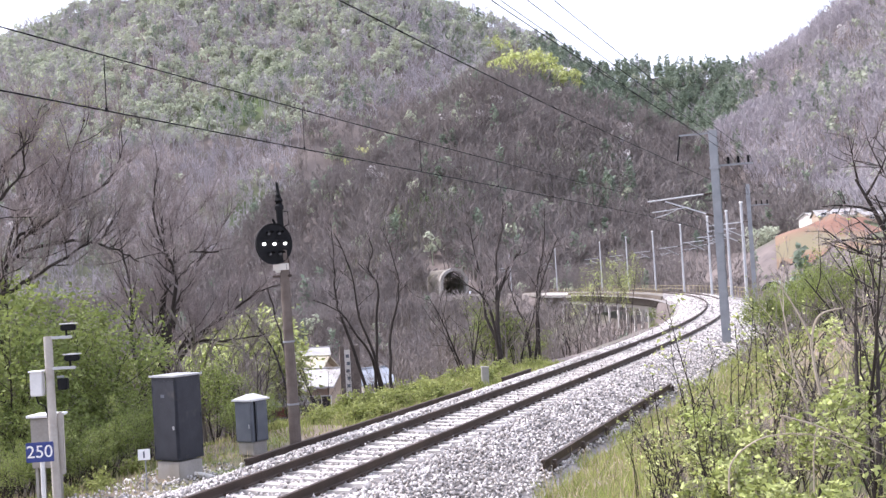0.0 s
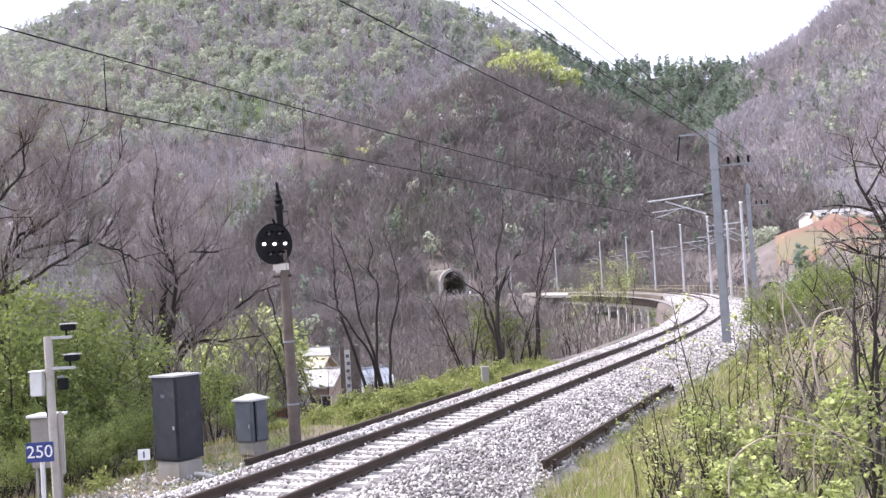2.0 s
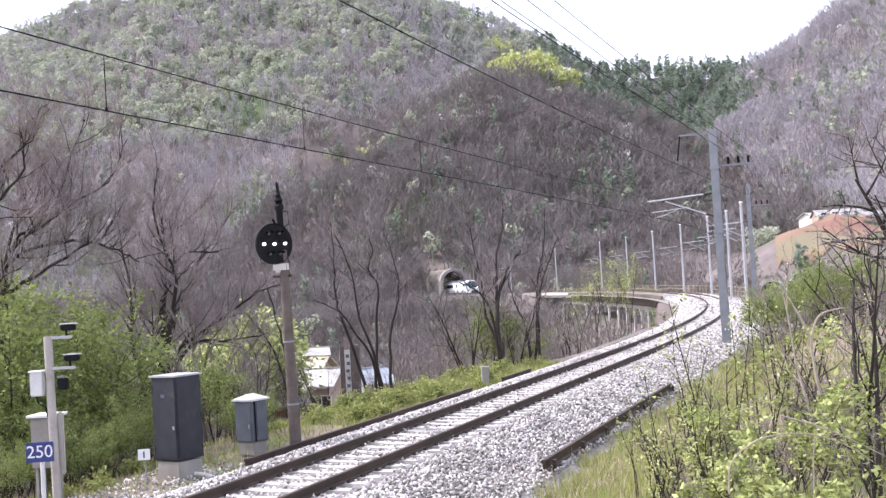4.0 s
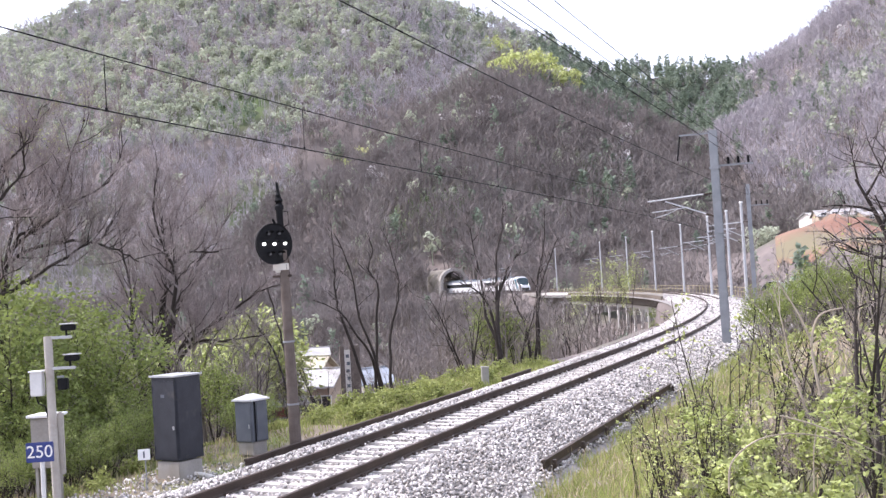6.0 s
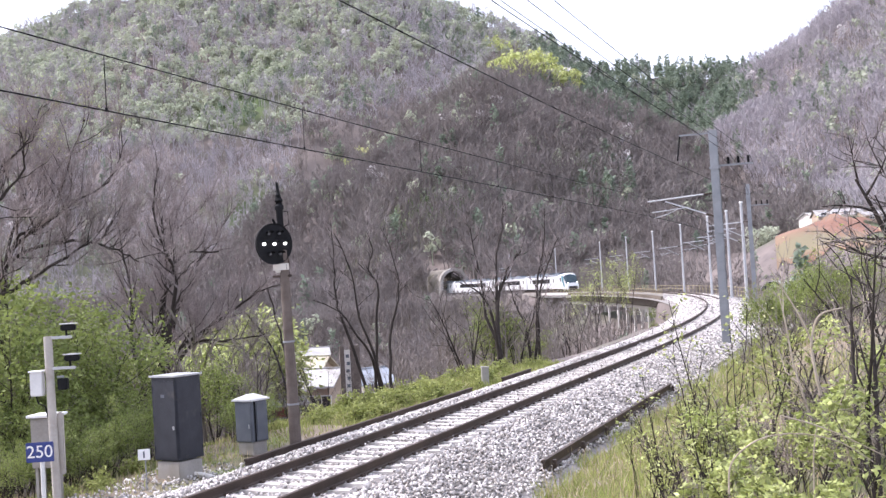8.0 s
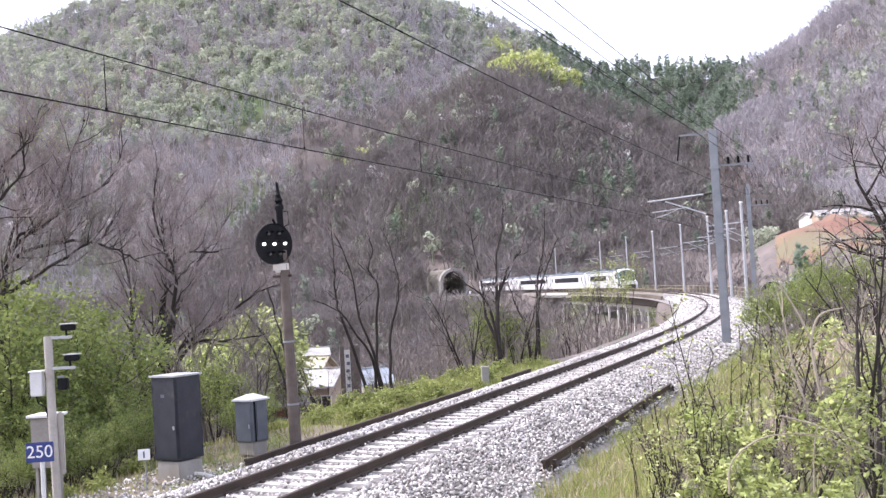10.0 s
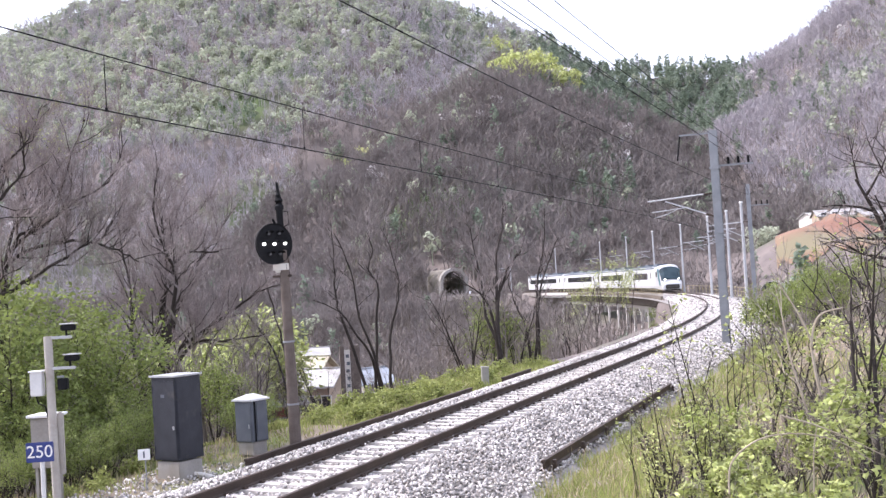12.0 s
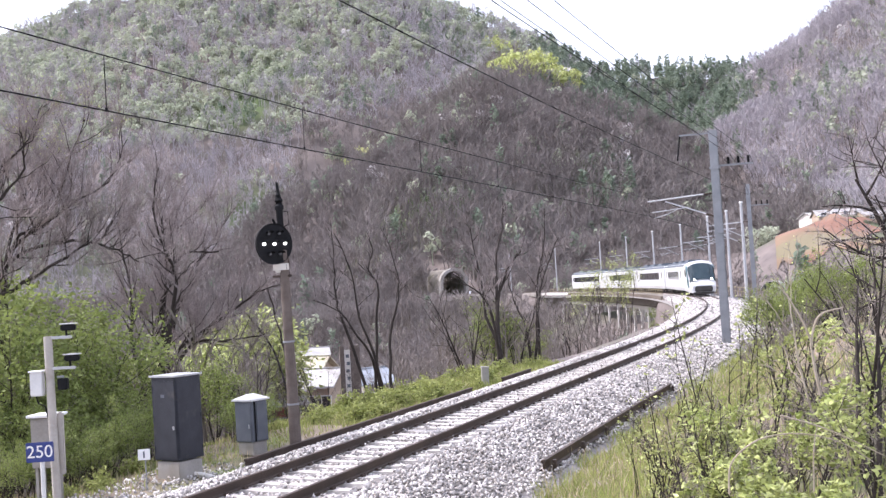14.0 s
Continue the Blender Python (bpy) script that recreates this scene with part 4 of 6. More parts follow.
def leaves(points, size, rng, up=0.4, narrow=0.55):
    """Folded diamond leaves at points."""
    n = len(points)
    points = np.asarray(points, float)
    d = rng.normal(size=(n, 3))
    d[:, 2] = d[:, 2] * 0.6 - 0.15
    d /= np.linalg.norm(d, axis=1, keepdims=True)
    w = np.cross(d, rng.normal(size=(n, 3)) + [0, 0, up * 3])
    w /= np.maximum(np.linalg.norm(w, axis=1, keepdims=True), 1e-6)
    nn = np.cross(d, w)
    s = size * rng.uniform(0.6, 1.35, (n, 1))
    a, b = points, points + d * s
    m = points + d * s * 0.45
    l, r = m + w * s * narrow * 0.5 + nn * s * 0.12, m - w * s * narrow * 0.5 + nn * s * 0.12
    verts = np.stack([a, l, b, r], 1).reshape(-1, 3)
    base = (np.arange(n) * 4)[:, None]
    return verts, np.concatenate([base + [[0, 1, 2]], base + [[0, 2, 3]]])


def grow(rng, height, stems=1, lean=0.25, levels=4, kids=(7, 6, 5), radius=0.12, rise=0.5, spread=0.9, ratio=0.55, bare=0.3, reach=0.85):
    """Sticks of a branching plant: rows of start, end, radii and level, and the tips."""
    sticks, tips = [], []

    def run(p, d, length, r, level):
        n = (5, 4, 3, 2)[min(level, 3)]
        q, pts = p.copy(), [p.copy()]
        for i in range(n):
            d = d + rng.normal(size=3) * (0.10 + 0.07 * level) + np.array([0, 0, rise * (0.10 + 0.05 * level)])
            d = d / np.linalg.norm(d)
            q2 = q + d * length / n
            ra, rb = r * (1 - 0.75 * i / n), r * (1 - 0.75 * (i + 1) / n)
            sticks.append((q, q2, ra, rb, level))
            q = q2
            pts.append(q)
        tips.append((q, level))
        if level + 1 >= levels:
            return
        for c in range(kids[min(level, len(kids) - 1)]):
            f = bare + (1 - bare) * (c + rng.uniform(0.1, 0.9)) / kids[min(level, len(kids) - 1)] if level == 0 else rng.uniform(0.2, 1.0)
            i = min(int(f * n), n - 1)
            b = pts[i] + (pts[i + 1] - pts[i]) * (f * n - i)
            side = np.cross(d, rng.normal(size=3))
            side /= max(np.linalg.norm(side), 1e-6)
            nd = d * 0.75 + side * spread * rng.uniform(0.6, 1.1)
            nd /= np.linalg.norm(nd)
            run(b, nd, length * ratio * (1.15 - 0.55 * f) * rng.uniform(0.75, 1.2), max(r * 0.5 * (1 - 0.5 * f), 0.0035), level + 1)

    for s in range(stems):
        a = rng.uniform(0, 2 * math.pi)
        d = np.array([math.cos(a) * lean, math.sin(a) * lean, 1.0])
        off = np.array([math.cos(a), math.sin(a), 0]) * radius * (1.2 if stems > 1 else 0)
        run(off, d / np.linalg.norm(d), height * rng.uniform(0.75, 1.0) * reach, radius * rng.uniform(0.7, 1.0), 0)
    return sticks, tips


def stick_mesh(sticks, lo, hi, sides, name, material, thick=1.0):
    rows = [s for s in sticks if lo <= s[4] <= hi]
    v, t = frusta([s[0] for s in rows], [s[1] for s in rows], [s[2] * thick for s in rows], [s[3] * thick for s in rows], sides)
    return mesh_arrays(name, v, t, material)


def plant(name, label, category, group, seed, leaf=None, leaf_size=0.06, leaf_per_tip=0, leaf_spread=0.12, bark=None, twig=None, thick=1.0, min_level=2, sides=6, limbs=1, **kw):
    """A plant with a trunk part, a crown of twigs and, where it has them, leaves. Stands at the origin until moved."""
    rng = np.random.default_rng(seed)
    sticks, tips = grow(rng, **kw)
    t = thing(name, pose(0, 0, 0), label, category, group)
    a = new("trunk", stick_mesh(sticks, 0, limbs, sides, "trunk", bark or M_BARK))
    a.parent = t
    if kw.get("levels", 4) > 2:
        b = new("crown", stick_mesh(sticks, limbs + 1, 9, 3, "crown", twig or M_TWIG, thick))
        b.parent = t
    if leaf_per_tip:
        pts = np.array([p for p, l in tips if l >= min_level])
        pts = np.repeat(pts, leaf_per_tip, 0)
        pts = pts + rng.normal(size=pts.shape) * leaf_spread
        v, tr = leaves(pts, leaf_size, rng)
        c = new("foliage", mesh_arrays("foliage", v, tr, leaf or M_LEAF))
        c.parent = t
    return t


def stand(t, slope, dist, rz=0.0, sink=0.15, scale=1.0, tilt=(0, 0)):
    x, y = slope * dist, dist
    t.matrix_basis = Matrix.Translation((x, y, height1(x, y) - sink)) @ pose(0, 0, 0, tilt[0], tilt[1], rz) @ Matrix.Scale(scale, 4)
    return t


def spread_copies(protos, places):
    """Copies of plants at (slope, distance, scale, turn)."""
    for i, (sl, di, sc, rz) in enumerate(places):
        src = protos[i % len(protos)]
        x, y = sl * di, di
        o = copy_thing(src, pose(x, y, height1(x, y) - 0.15, 0, 0, rz))
        o.scale = (sc, sc, sc)


# ---- bare trees on the bank ----
BT = "bare trees along the bank"


def limbed_tree(x, y, seed, label, stems, radius, sides, length, twigs, bare, budding=0):
    """A leafless tree of bent stems, each (across, up) in metres from its foot, with forking branches and fine twigs."""
    rng = np.random.default_rng(seed)
    sticks, fine = [], []

    def limb(p, d, l, r, level):
        n = 4 if level < 2 else 3
        pts = [p]
        for k in range(n):
            d = d + rng.normal(size=3) * 0.20 + [0, 0, 0.13]
            d = d / np.linalg.norm(d)
            q = pts[-1] + d * l / n
            (sticks if level < 2 else fine).append((pts[-1], q, r * (1 - 0.7 * k / n), r * (1 - 0.7 * (k + 1) / n)))
            pts.append(q)
        count = sides[1] if level == 1 else twigs
        if level > 2:
            return
        for c in range(count):
            f = rng.uniform(0.2, 1.0)
            k = min(int(f * n), n - 1)
            b = pts[k] + (pts[k + 1] - pts[k]) * (f * n - k)
            side = np.cross(d, rng.normal(size=3))
            nd = d * 0.8 + side / max(np.linalg.norm(side), 1e-6) * rng.uniform(0.4, 0.9) + [0, 0, 0.25]
            limb(b, nd / np.linalg.norm(nd), l * rng.uniform(0.38, 0.62), max(r * 0.5, 0.0062), level + 1)

    for stem in stems:
        away = rng.uniform(-0.35, 0.35)
        q = [np.array([a, away * u * rng.uniform(0.7, 1.0), u]) for a, u in stem]
        path = []
        for i in range(len(q) - 1):
            a, b, c, d = q[max(i - 1, 0)], q[i], q[i + 1], q[min(i + 2, len(q) - 1)]
            for k in range(4):
                f = k / 4
                path.append(0.5 * (2 * b + (c - a) * f + (2 * a - 5 * b + 4 * c - d) * f * f + (3 * b - a - 3 * c + d) * f ** 3) + rng.normal(size=3) * 0.018)
        path.append(q[-1])
        n = len(path) - 1
        r0 = radius * rng.uniform(0.75, 1.0)
        rad = [r0 * (1 - 0.82 * k / n) for k in range(n + 1)]
        for k in range(n):
            sticks.append((path[k], path[k + 1], rad[k], rad[k + 1]))
        for c in range(sides[0]):
            f = bare + (1 - bare) * (c + rng.uniform(0, 1)) / sides[0]
            k = min(int(f * n), n - 1)
            d = path[k + 1] - path[k]
            d = d / np.linalg.norm(d)
            side = np.cross(d, rng.normal(size=3))
            nd = d * 0.7 + side / max(np.linalg.norm(side), 1e-6) * rng.uniform(0.5, 1.0) + [0, 0, 0.35]
            limb(path[k], nd / np.linalg.norm(nd), length * rng.uniform(0.6, 1.25) * (1.2 - 0.4 * f), max(rad[k] * 0.45, 0.013), 1)
    t = thing("bare_tree", pose(x, y, height1(x, y)), label, "tree", BT)
    for name, rows, m, k in (("trunk", sticks, M_BARK, 5), ("crown", fine, M_TWIG_DARK, 3)):
        v, tr = frusta([s[0] for s in rows], [s[1] for s in rows], [s[2] for s in rows], [s[3] for s in rows], k)
        ob = new(name, mesh_arrays(name, v, tr, m))
        ob.parent = t
    if budding:
        tips = np.array([s[1] for s in fine])
        tips = tips[tips[:, 2] > np.quantile(tips[:, 2], 0.72)]
        v, tr = leaves(tips[rng.integers(0, len(tips), budding)] + rng.normal(size=(budding, 3)) * 0.05, 0.06, rng)
        ob = new("foliage", mesh_arrays("foliage", v, tr, M_LEAF))
        ob.parent = t
        tagged(ob, "few pale yellow-green opening leaves")
    return t


limbed_tree(-10.89, 28, 200, "wide leafless tree with dark arching limbs beside the line", [
    [(-0.2, -0.2), (-0.2, 4.1), (0.4, 5.8), (1.2, 6.2), (2.0, 6.3), (2.6, 6.2), (3.1, 6.0), (3.6, 5.7)],
    [(-0.2, -0.2), (-0.2, 4.4), (0.7, 5.2), (1.6, 5.7), (2.3, 6.1), (2.9, 6.4), (3.1, 6.8)],
    [(-0.0, -0.2), (-0.0, 4.6), (0.6, 6.2), (1.3, 6.7), (2.2, 7.3), (2.9, 7.7), (3.4, 8.7)],
    [(0.2, -0.2), (0.1, 5.1), (0.8, 6.4), (0.9, 7.1), (1.5, 7.9), (1.6, 8.7)],
    [(0.0, -0.2), (0.0, 5.4), (0.5, 7.0), (0.9, 7.8), (1.6, 8.4), (2.1, 9.3)],
    [(-0.2, -0.2), (-0.1, 5.8), (0.3, 7.0), (0.8, 7.7), (1.2, 8.6)],
    [(0.4, -0.2), (0.4, 5.7), (1.0, 6.7), (1.6, 7.3), (2.0, 8.4), (2.3, 9.3)]],
    radius=0.075, sides=(18, 9), length=1.35, twigs=9, bare=0.2, budding=900)
limbed_tree(-9.75, 40, 201, "many-stemmed leafless tree with a fan of dark stems", [
    [(0.0, -0.2), (0.0, 2.7), (0.0, 3.7), (-0.1, 5.2), (-0.3, 6.9), (-0.2, 7.7), (0.6, 8.5), (1.4, 9.3)],
    [(0.0, -0.2), (0.1, 2.7), (0.2, 3.8), (0.3, 5.2), (0.5, 6.7), (0.5, 8.2), (0.5, 9.5)],
    [(0.2, -0.2), (0.1, 2.7), (0.4, 4.0), (0.8, 5.1), (1.1, 6.5), (0.8, 7.4), (0.7, 8.6), (0.9, 9.9)],
    [(0.0, -0.2), (0.1, 2.7), (0.4, 3.8), (1.2, 4.5), (2.2, 5.1), (3.3, 5.8), (4.1, 6.0)],
    [(-0.0, -0.2), (-0.1, 2.7), (-0.1, 4.4), (0.5, 6.1), (1.1, 7.2), (2.3, 7.2)],
    [(-0.4, -0.2), (-0.4, 2.7), (-0.6, 4.5), (-0.5, 5.6), (-0.5, 6.7), (-0.6, 8.3)],
    [(0.2, -0.2), (0.2, 2.7), (0.9, 4.1), (2.3, 4.2), (3.2, 4.3)],
    [(-0.0, -0.2), (-0.0, 2.7), (0.4, 5.3), (1.5, 7.6), (2.4, 8.9)]],
    radius=0.12, sides=(18, 9), length=1.7, twigs=9, bare=0.38)
limbed_tree(-2.72, 46, 202, "leafless tree of several wavy dark stems", [
    [(-0.4, -0.2), (-0.9, 1.6), (-1.4, 3.4), (-1.5, 4.1), (-1.5, 5.6), (-1.5, 6.9)],
    [(-0.2, -0.2), (-0.2, 1.4), (-0.9, 2.7), (-1.4, 3.4), (-2.3, 3.9)],
    [(-0.0, -0.2), (-0.1, 1.4), (0.0, 3.1), (0.1, 4.4), (-0.2, 4.9), (0.0, 5.7), (-0.2, 6.4)],
    [(0.2, -0.2), (-0.2, 1.8), (-0.6, 3.1), (-0.8, 4.9), (-1.3, 6.3)],
    [(0.4, -0.2), (0.4, 1.1), (0.5, 2.6), (0.8, 3.5), (0.9, 4.4), (0.7, 5.5), (0.3, 6.6)]],
    radius=0.085, sides=(9, 5), length=0.9, twigs=4, bare=0.5)
limbed_tree(2.05, 47, 203, "dark leafless tree with strong forking stems", [
    [(0.0, -0.2), (-0.1, 1.1), (-0.5, 2.2), (-0.6, 3.5), (-0.8, 4.9), (-0.9, 5.8)],
    [(0.0, -0.2), (-0.1, 1.5), (-0.0, 3.1), (0.1, 4.4), (0.4, 5.7), (0.5, 6.8)],
    [(-0.0, -0.2), (-0.3, 2.2), (-0.7, 3.1), (-1.5, 3.6)],
    [(-0.0, -0.2), (0.0, 2.6), (0.6, 4.1), (1.1, 4.7)]],
    radius=0.105, sides=(10, 5), length=0.95, twigs=4, bare=0.35)
limbed_tree(3.75, 52, 204, "dark leafless tree with a slender forking trunk", [
    [(0.2, -0.2), (0.2, 2.1), (0.3, 3.6), (0.6, 4.8), (0.8, 6.8)],
    [(0.0, -0.2), (0.3, 2.6), (0.8, 4.3), (1.4, 5.5)],
    [(-0.2, -0.2), (-0.3, 1.4), (-0.7, 2.6), (-1.0, 3.6)]],
    radius=0.09, sides=(10, 5), length=0.9, twigs=4, bare=0.4)
limbed_tree(-5.38, 41, 205, "slim leafless tree leaning over the houses", [
    [(-0.0, -0.2), (-0.1, 0.1), (-0.6, 2.1), (-1.3, 3.3), (-1.7, 3.8)],
    [(0.0, -0.2), (0.1, 0.1), (-0.4, 2.4), (-0.7, 3.6), (-1.0, 5.0), (-1.3, 6.0)]],
    radius=0.07, sides=(8, 4), length=0.8, twigs=3, bare=0.35)
TREES = [
    # seed, slope, distance, turn, height, stems, lean, kids, radius, spread, ratio, bare, rise, label
    (12, -0.365, 58, 60, 13.0, 5, 0.34, (9, 8, 8), 0.09, 0.7, 0.64, 0.3, 0.6, "tall leafless tree with fine pinkish twigs beside the line"),
    (14, -0.275, 62, 0, 12.0, 5, 0.3, (9, 8, 8), 0.08, 0.62, 0.62, 0.3, 0.6, "leafless tree with crowded fine upright twigs"),
    (21, -0.20, 70, 80, 10.5, 5, 0.3, (9, 8, 8), 0.08, 0.62, 0.62, 0.3, 0.6, "leafless tree with a broom of fine twigs"),
    (20, 0.408, 27, 150, 5.6, 4, 0.55, (8, 7, 5), 0.14, 1.1, 0.55, 0.3, 0.3, "old leafless tree with heavy dark crooked limbs")]
for se, sl, di, rz, h, st, le, ki, ra, sp, rt, ba, ri, lab in TREES:
    stand(plant("bare_tree", lab, "tree", BT, se, height=h, stems=st, lean=le, kids=ki, radius=ra, spread=sp, ratio=rt, bare=ba, rise=ri, twig=M_TWIG_DARK, thick=1.7, limbs=2, sides=5, reach=0.66 if di > 50 else 0.8), sl, di, rz)
SAPLINGS = [plant("sapling", "thin leafless sapling in the brush of the bank", "sapling", "saplings on the bank", 30 + i, height=4.2, stems=4, lean=0.35, kids=(6, 5, 4), radius=0.035, spread=0.7, ratio=0.5) for i in range(4)]
rs = random.Random(5)
spots = []
for k in range(130):
    di = rs.uniform(38, 150)
    sl = rs.uniform(-0.36, 0.14) if di < 70 else rs.uniform(-0.38, 0.19)
    s_, d_ = track_coords(np.array([sl * di]), np.array([di]))
    if d_[0] < -5.5 and not (-0.165 < sl < -0.045 and di < 95) and not (sl > 0.12 and di > 60):
        spots.append((sl, di, rs.uniform(0.7, 1.5), rs.uniform(0, 360)))
for k in range(60):
    s_ = rs.uniform(70, 125)
    p_, h_ = track(s_, -rs.uniform(4.5, 9.0))
    spots.append((p_.x / p_.y, p_.y, rs.uniform(0.3, 0.6), rs.uniform(0, 360)))
for k in range(16):
    spots.append((rs.uniform(-0.155, -0.045), rs.uniform(47, 60), rs.uniform(0.6, 1.0), rs.uniform(0, 360)))
for k in range(22):
    p_, h_ = track(rs.uniform(126, 152), -rs.uniform(4.0, 6.5))
    spots.append((p_.x / p_.y, p_.y, rs.uniform(0.35, 0.75), rs.uniform(0, 360)))
for k, sp in enumerate(SAPLINGS):
    stand(sp, (-0.30, -0.17, 0.02, 0.10)[k], (36, 37, 50, 62)[k])
spread_copies(SAPLINGS, spots)

# ---- leafy bushes on the far side ----
LB = "leafy bushes beside the line"
BUSH = [plant("bush", "dense bush in fresh green leaf beside the line", "bush", LB, 50 + i, leaf=M_LEAF_DARK, leaf_size=0.115, leaf_per_tip=5, leaf_spread=0.15, height=4.3, stems=6, lean=0.5, kids=(6, 5, 4), radius=0.04, spread=0.9, ratio=0.5) for i in range(3)]
for k, (sl, di, rz) in enumerate(((-0.365, 26, 0), (-0.33, 28, 90), (-0.30, 29, 200))):
    stand(BUSH[k], sl, di, rz)
spread_copies(BUSH, [(-0.38, 29, 1.35, 30), (-0.345, 31, 1.2, 100), (-0.318, 26.5, 0.6, 10), (-0.285, 27.5, 0.55, 250), (-0.272, 30, 0.55, 80), (-0.25, 31, 0.42, 10), (-0.38, 24.5, 0.6, 300),
                     (-0.355, 24, 0.45, 60), (-0.30, 25.2, 0.42, 130), (-0.20, 32, 0.6, 30), (-0.40, 33, 1.6, 10), (-0.33, 33, 1.3, 40), (-0.35, 23.5, 0.3, 10), (-0.325, 24.0, 0.32, 50), (-0.305, 23.8, 0.28, 90), (-0.29, 24.6, 0.3, 140), (-0.275, 25.4, 0.32, 10), (-0.265, 26.5, 0.4, 75), (-0.185, 29.5, 0.3, 15), (-0.165, 30, 0.3, 60), (-0.37, 22.6, 0.3, 33), (0.035, 52, 0.9, 20), (0.055, 56, 0.8, 120)] + [(track(s_, d_)[0].x / track(s_, d_)[0].y, track(s_, d_)[0].y, k_, s_ * 37) for s_, d_, k_ in ((143, -4.6, 0.35), (146, -4.8, 0.5), (149, -4.4, 0.45), (138, -4.8, 0.3))])
BRIGHT = [plant("young_tree", "small tree in bright yellow-green spring leaf", "tree", "trees in spring leaf", 60 + i, leaf=M_LEAF, leaf_size=0.22, leaf_per_tip=15, leaf_spread=0.36, height=6.5, stems=3, lean=0.4, kids=(7, 5, 4), radius=0.07, spread=0.9, ratio=0.5) for i in range(2)]
stand(BRIGHT[0], -0.190, 56, scale=1.3)
stand(BRIGHT[1], -0.222, 62, scale=1.35)
spread_copies(BRIGHT, [(-0.172, 60, 1.25, 70), (-0.207, 58, 1.2, 10), (-0.20, 68, 1.5, 50), (-0.158, 60, 0.8, 20), (-0.182, 64, 1.4, 200)])
HAZEL = plant("young_tree", "tall thin tree with sparse yellow-green leaves before the bridge", "tree", "trees in spring leaf", 66, leaf=M_LEAF, leaf_size=0.22, leaf_per_tip=2, leaf_spread=0.3,
              height=17.5, stems=3, lean=0.13, kids=(8, 5, 4), radius=0.12, spread=0.8, ratio=0.32, bare=0.68)
stand(HAZEL, 0.137, 165)
spread_copies([HAZEL], [(0.123, 172, 0.95, 130), (0.150, 170, 0.93, 40)])

# ---- leafy weeds at the foot of the ballast ----
WEEDS = [plant("weed", "low clump of lush green weeds beside the ballast", "weed", "weeds along the ballast", 110 + i, leaf=M_GRASS, leaf_size=0.085, leaf_per_tip=5, leaf_spread=0.07,
               height=0.62, stems=7, lean=0.7, kids=(5, 3), radius=0.008, spread=1.0, ratio=0.5, levels=3, min_level=1, sides=4, bare=0.1) for i in range(3)]
wp = []
for k in range(46):
    s_ = rs.uniform(27, 47)
    p_, h_ = track(s_, -rs.uniform(3.7, 6.2))
    wp.append((p_.x / p_.y, p_.y, rs.uniform(0.45, 1.15), rs.uniform(0, 360)))
for k, sp in enumerate(WEEDS):
    p_, h_ = track((30, 34, 39)[k], -4.3)
    stand(sp, p_.x / p_.y, p_.y)
spread_copies(WEEDS, wp + [(-0.24, 23.6, 0.6, 10), (-0.30, 22.6, 0.8, 60), (-0.33, 22.0, 0.7, 100), (-0.27, 24.4, 0.8, 20)])

# ---- grass ----
def blades(n, place_fn, h, seed, w=0.012):
    rng = np.random.default_rng(seed)
    p = place_fn(n, rng)
    s, d = track_coords(p[:, 0], p[:, 1])
    z = np.maximum(height(p[:, 0], p[:, 1]), np.interp(d, [q[0] for q in BED], [q[1] for q in BED], left=-9, right=-9)) - 0.02
    p = np.stack([p[:, 0], p[:, 1], z], 1)
    a = rng.uniform(0, 2 * np.pi, n)
    hh = h * rng.uniform(0.4, 1.25, n)
    side = np.stack([np.cos(a), np.sin(a), 0 * a], 1) * (w * rng.uniform(0.7, 1.5, n))[:, None]
    lean = rng.normal(size=(n, 3)) * [1, 1, 0]
    m = p + np.stack([lean[:, 0] * 0.12 * hh, lean[:, 1] * 0.12 * hh, hh * 0.6], 1)
    t = p + np.stack([lean[:, 0] * 0.40 * hh, lean[:, 1] * 0.40 * hh, hh], 1)
    v = np.stack([p - side, p + side, m + side * 0.7, m - side * 0.7, t], 1).reshape(-1, 3)
    b = (np.arange(n) * 5)[:, None]
    return v, np.concatenate([b + [[0, 1, 2]], b + [[0, 2, 3]], b + [[3, 2, 4]]])


def along(s0, s1, d0, d1, power=1.0):
    def fn(n, rng):
        s = s0 + (s1 - s0) * rng.uniform(0, 1, n) ** power
        d = rng.uniform(d0, d1, n)
        # clumps
        c = np.sin(s * 1.7 + d * 2.3) + np.sin(s * 0.73 - d * 1.9 + 1) + np.sin(s * 3.1 + 2)
        d = d + 0.25 * np.sin(s * 2.2) * rng.uniform(0, 1, n)
        p = np.array([track(float(a), float(b))[0][:2] for a, b in zip(s, d)])
        return p[(c > -1.2) | (rng.uniform(0, 1, n) < 0.35)]
    return fn


def grass_patch(name, label, chunks, material):
    v, t = join(chunks)
    tagged(new(name, mesh_arrays(name, v, t, material)), label, "grass", kind="stuff")


def bl(n, fn, h, seed, w=0.012):
    rng = np.random.default_rng(seed)
    pts = fn(n, rng)
    return blades(len(pts), lambda m, r: pts, h, seed + 1, w)


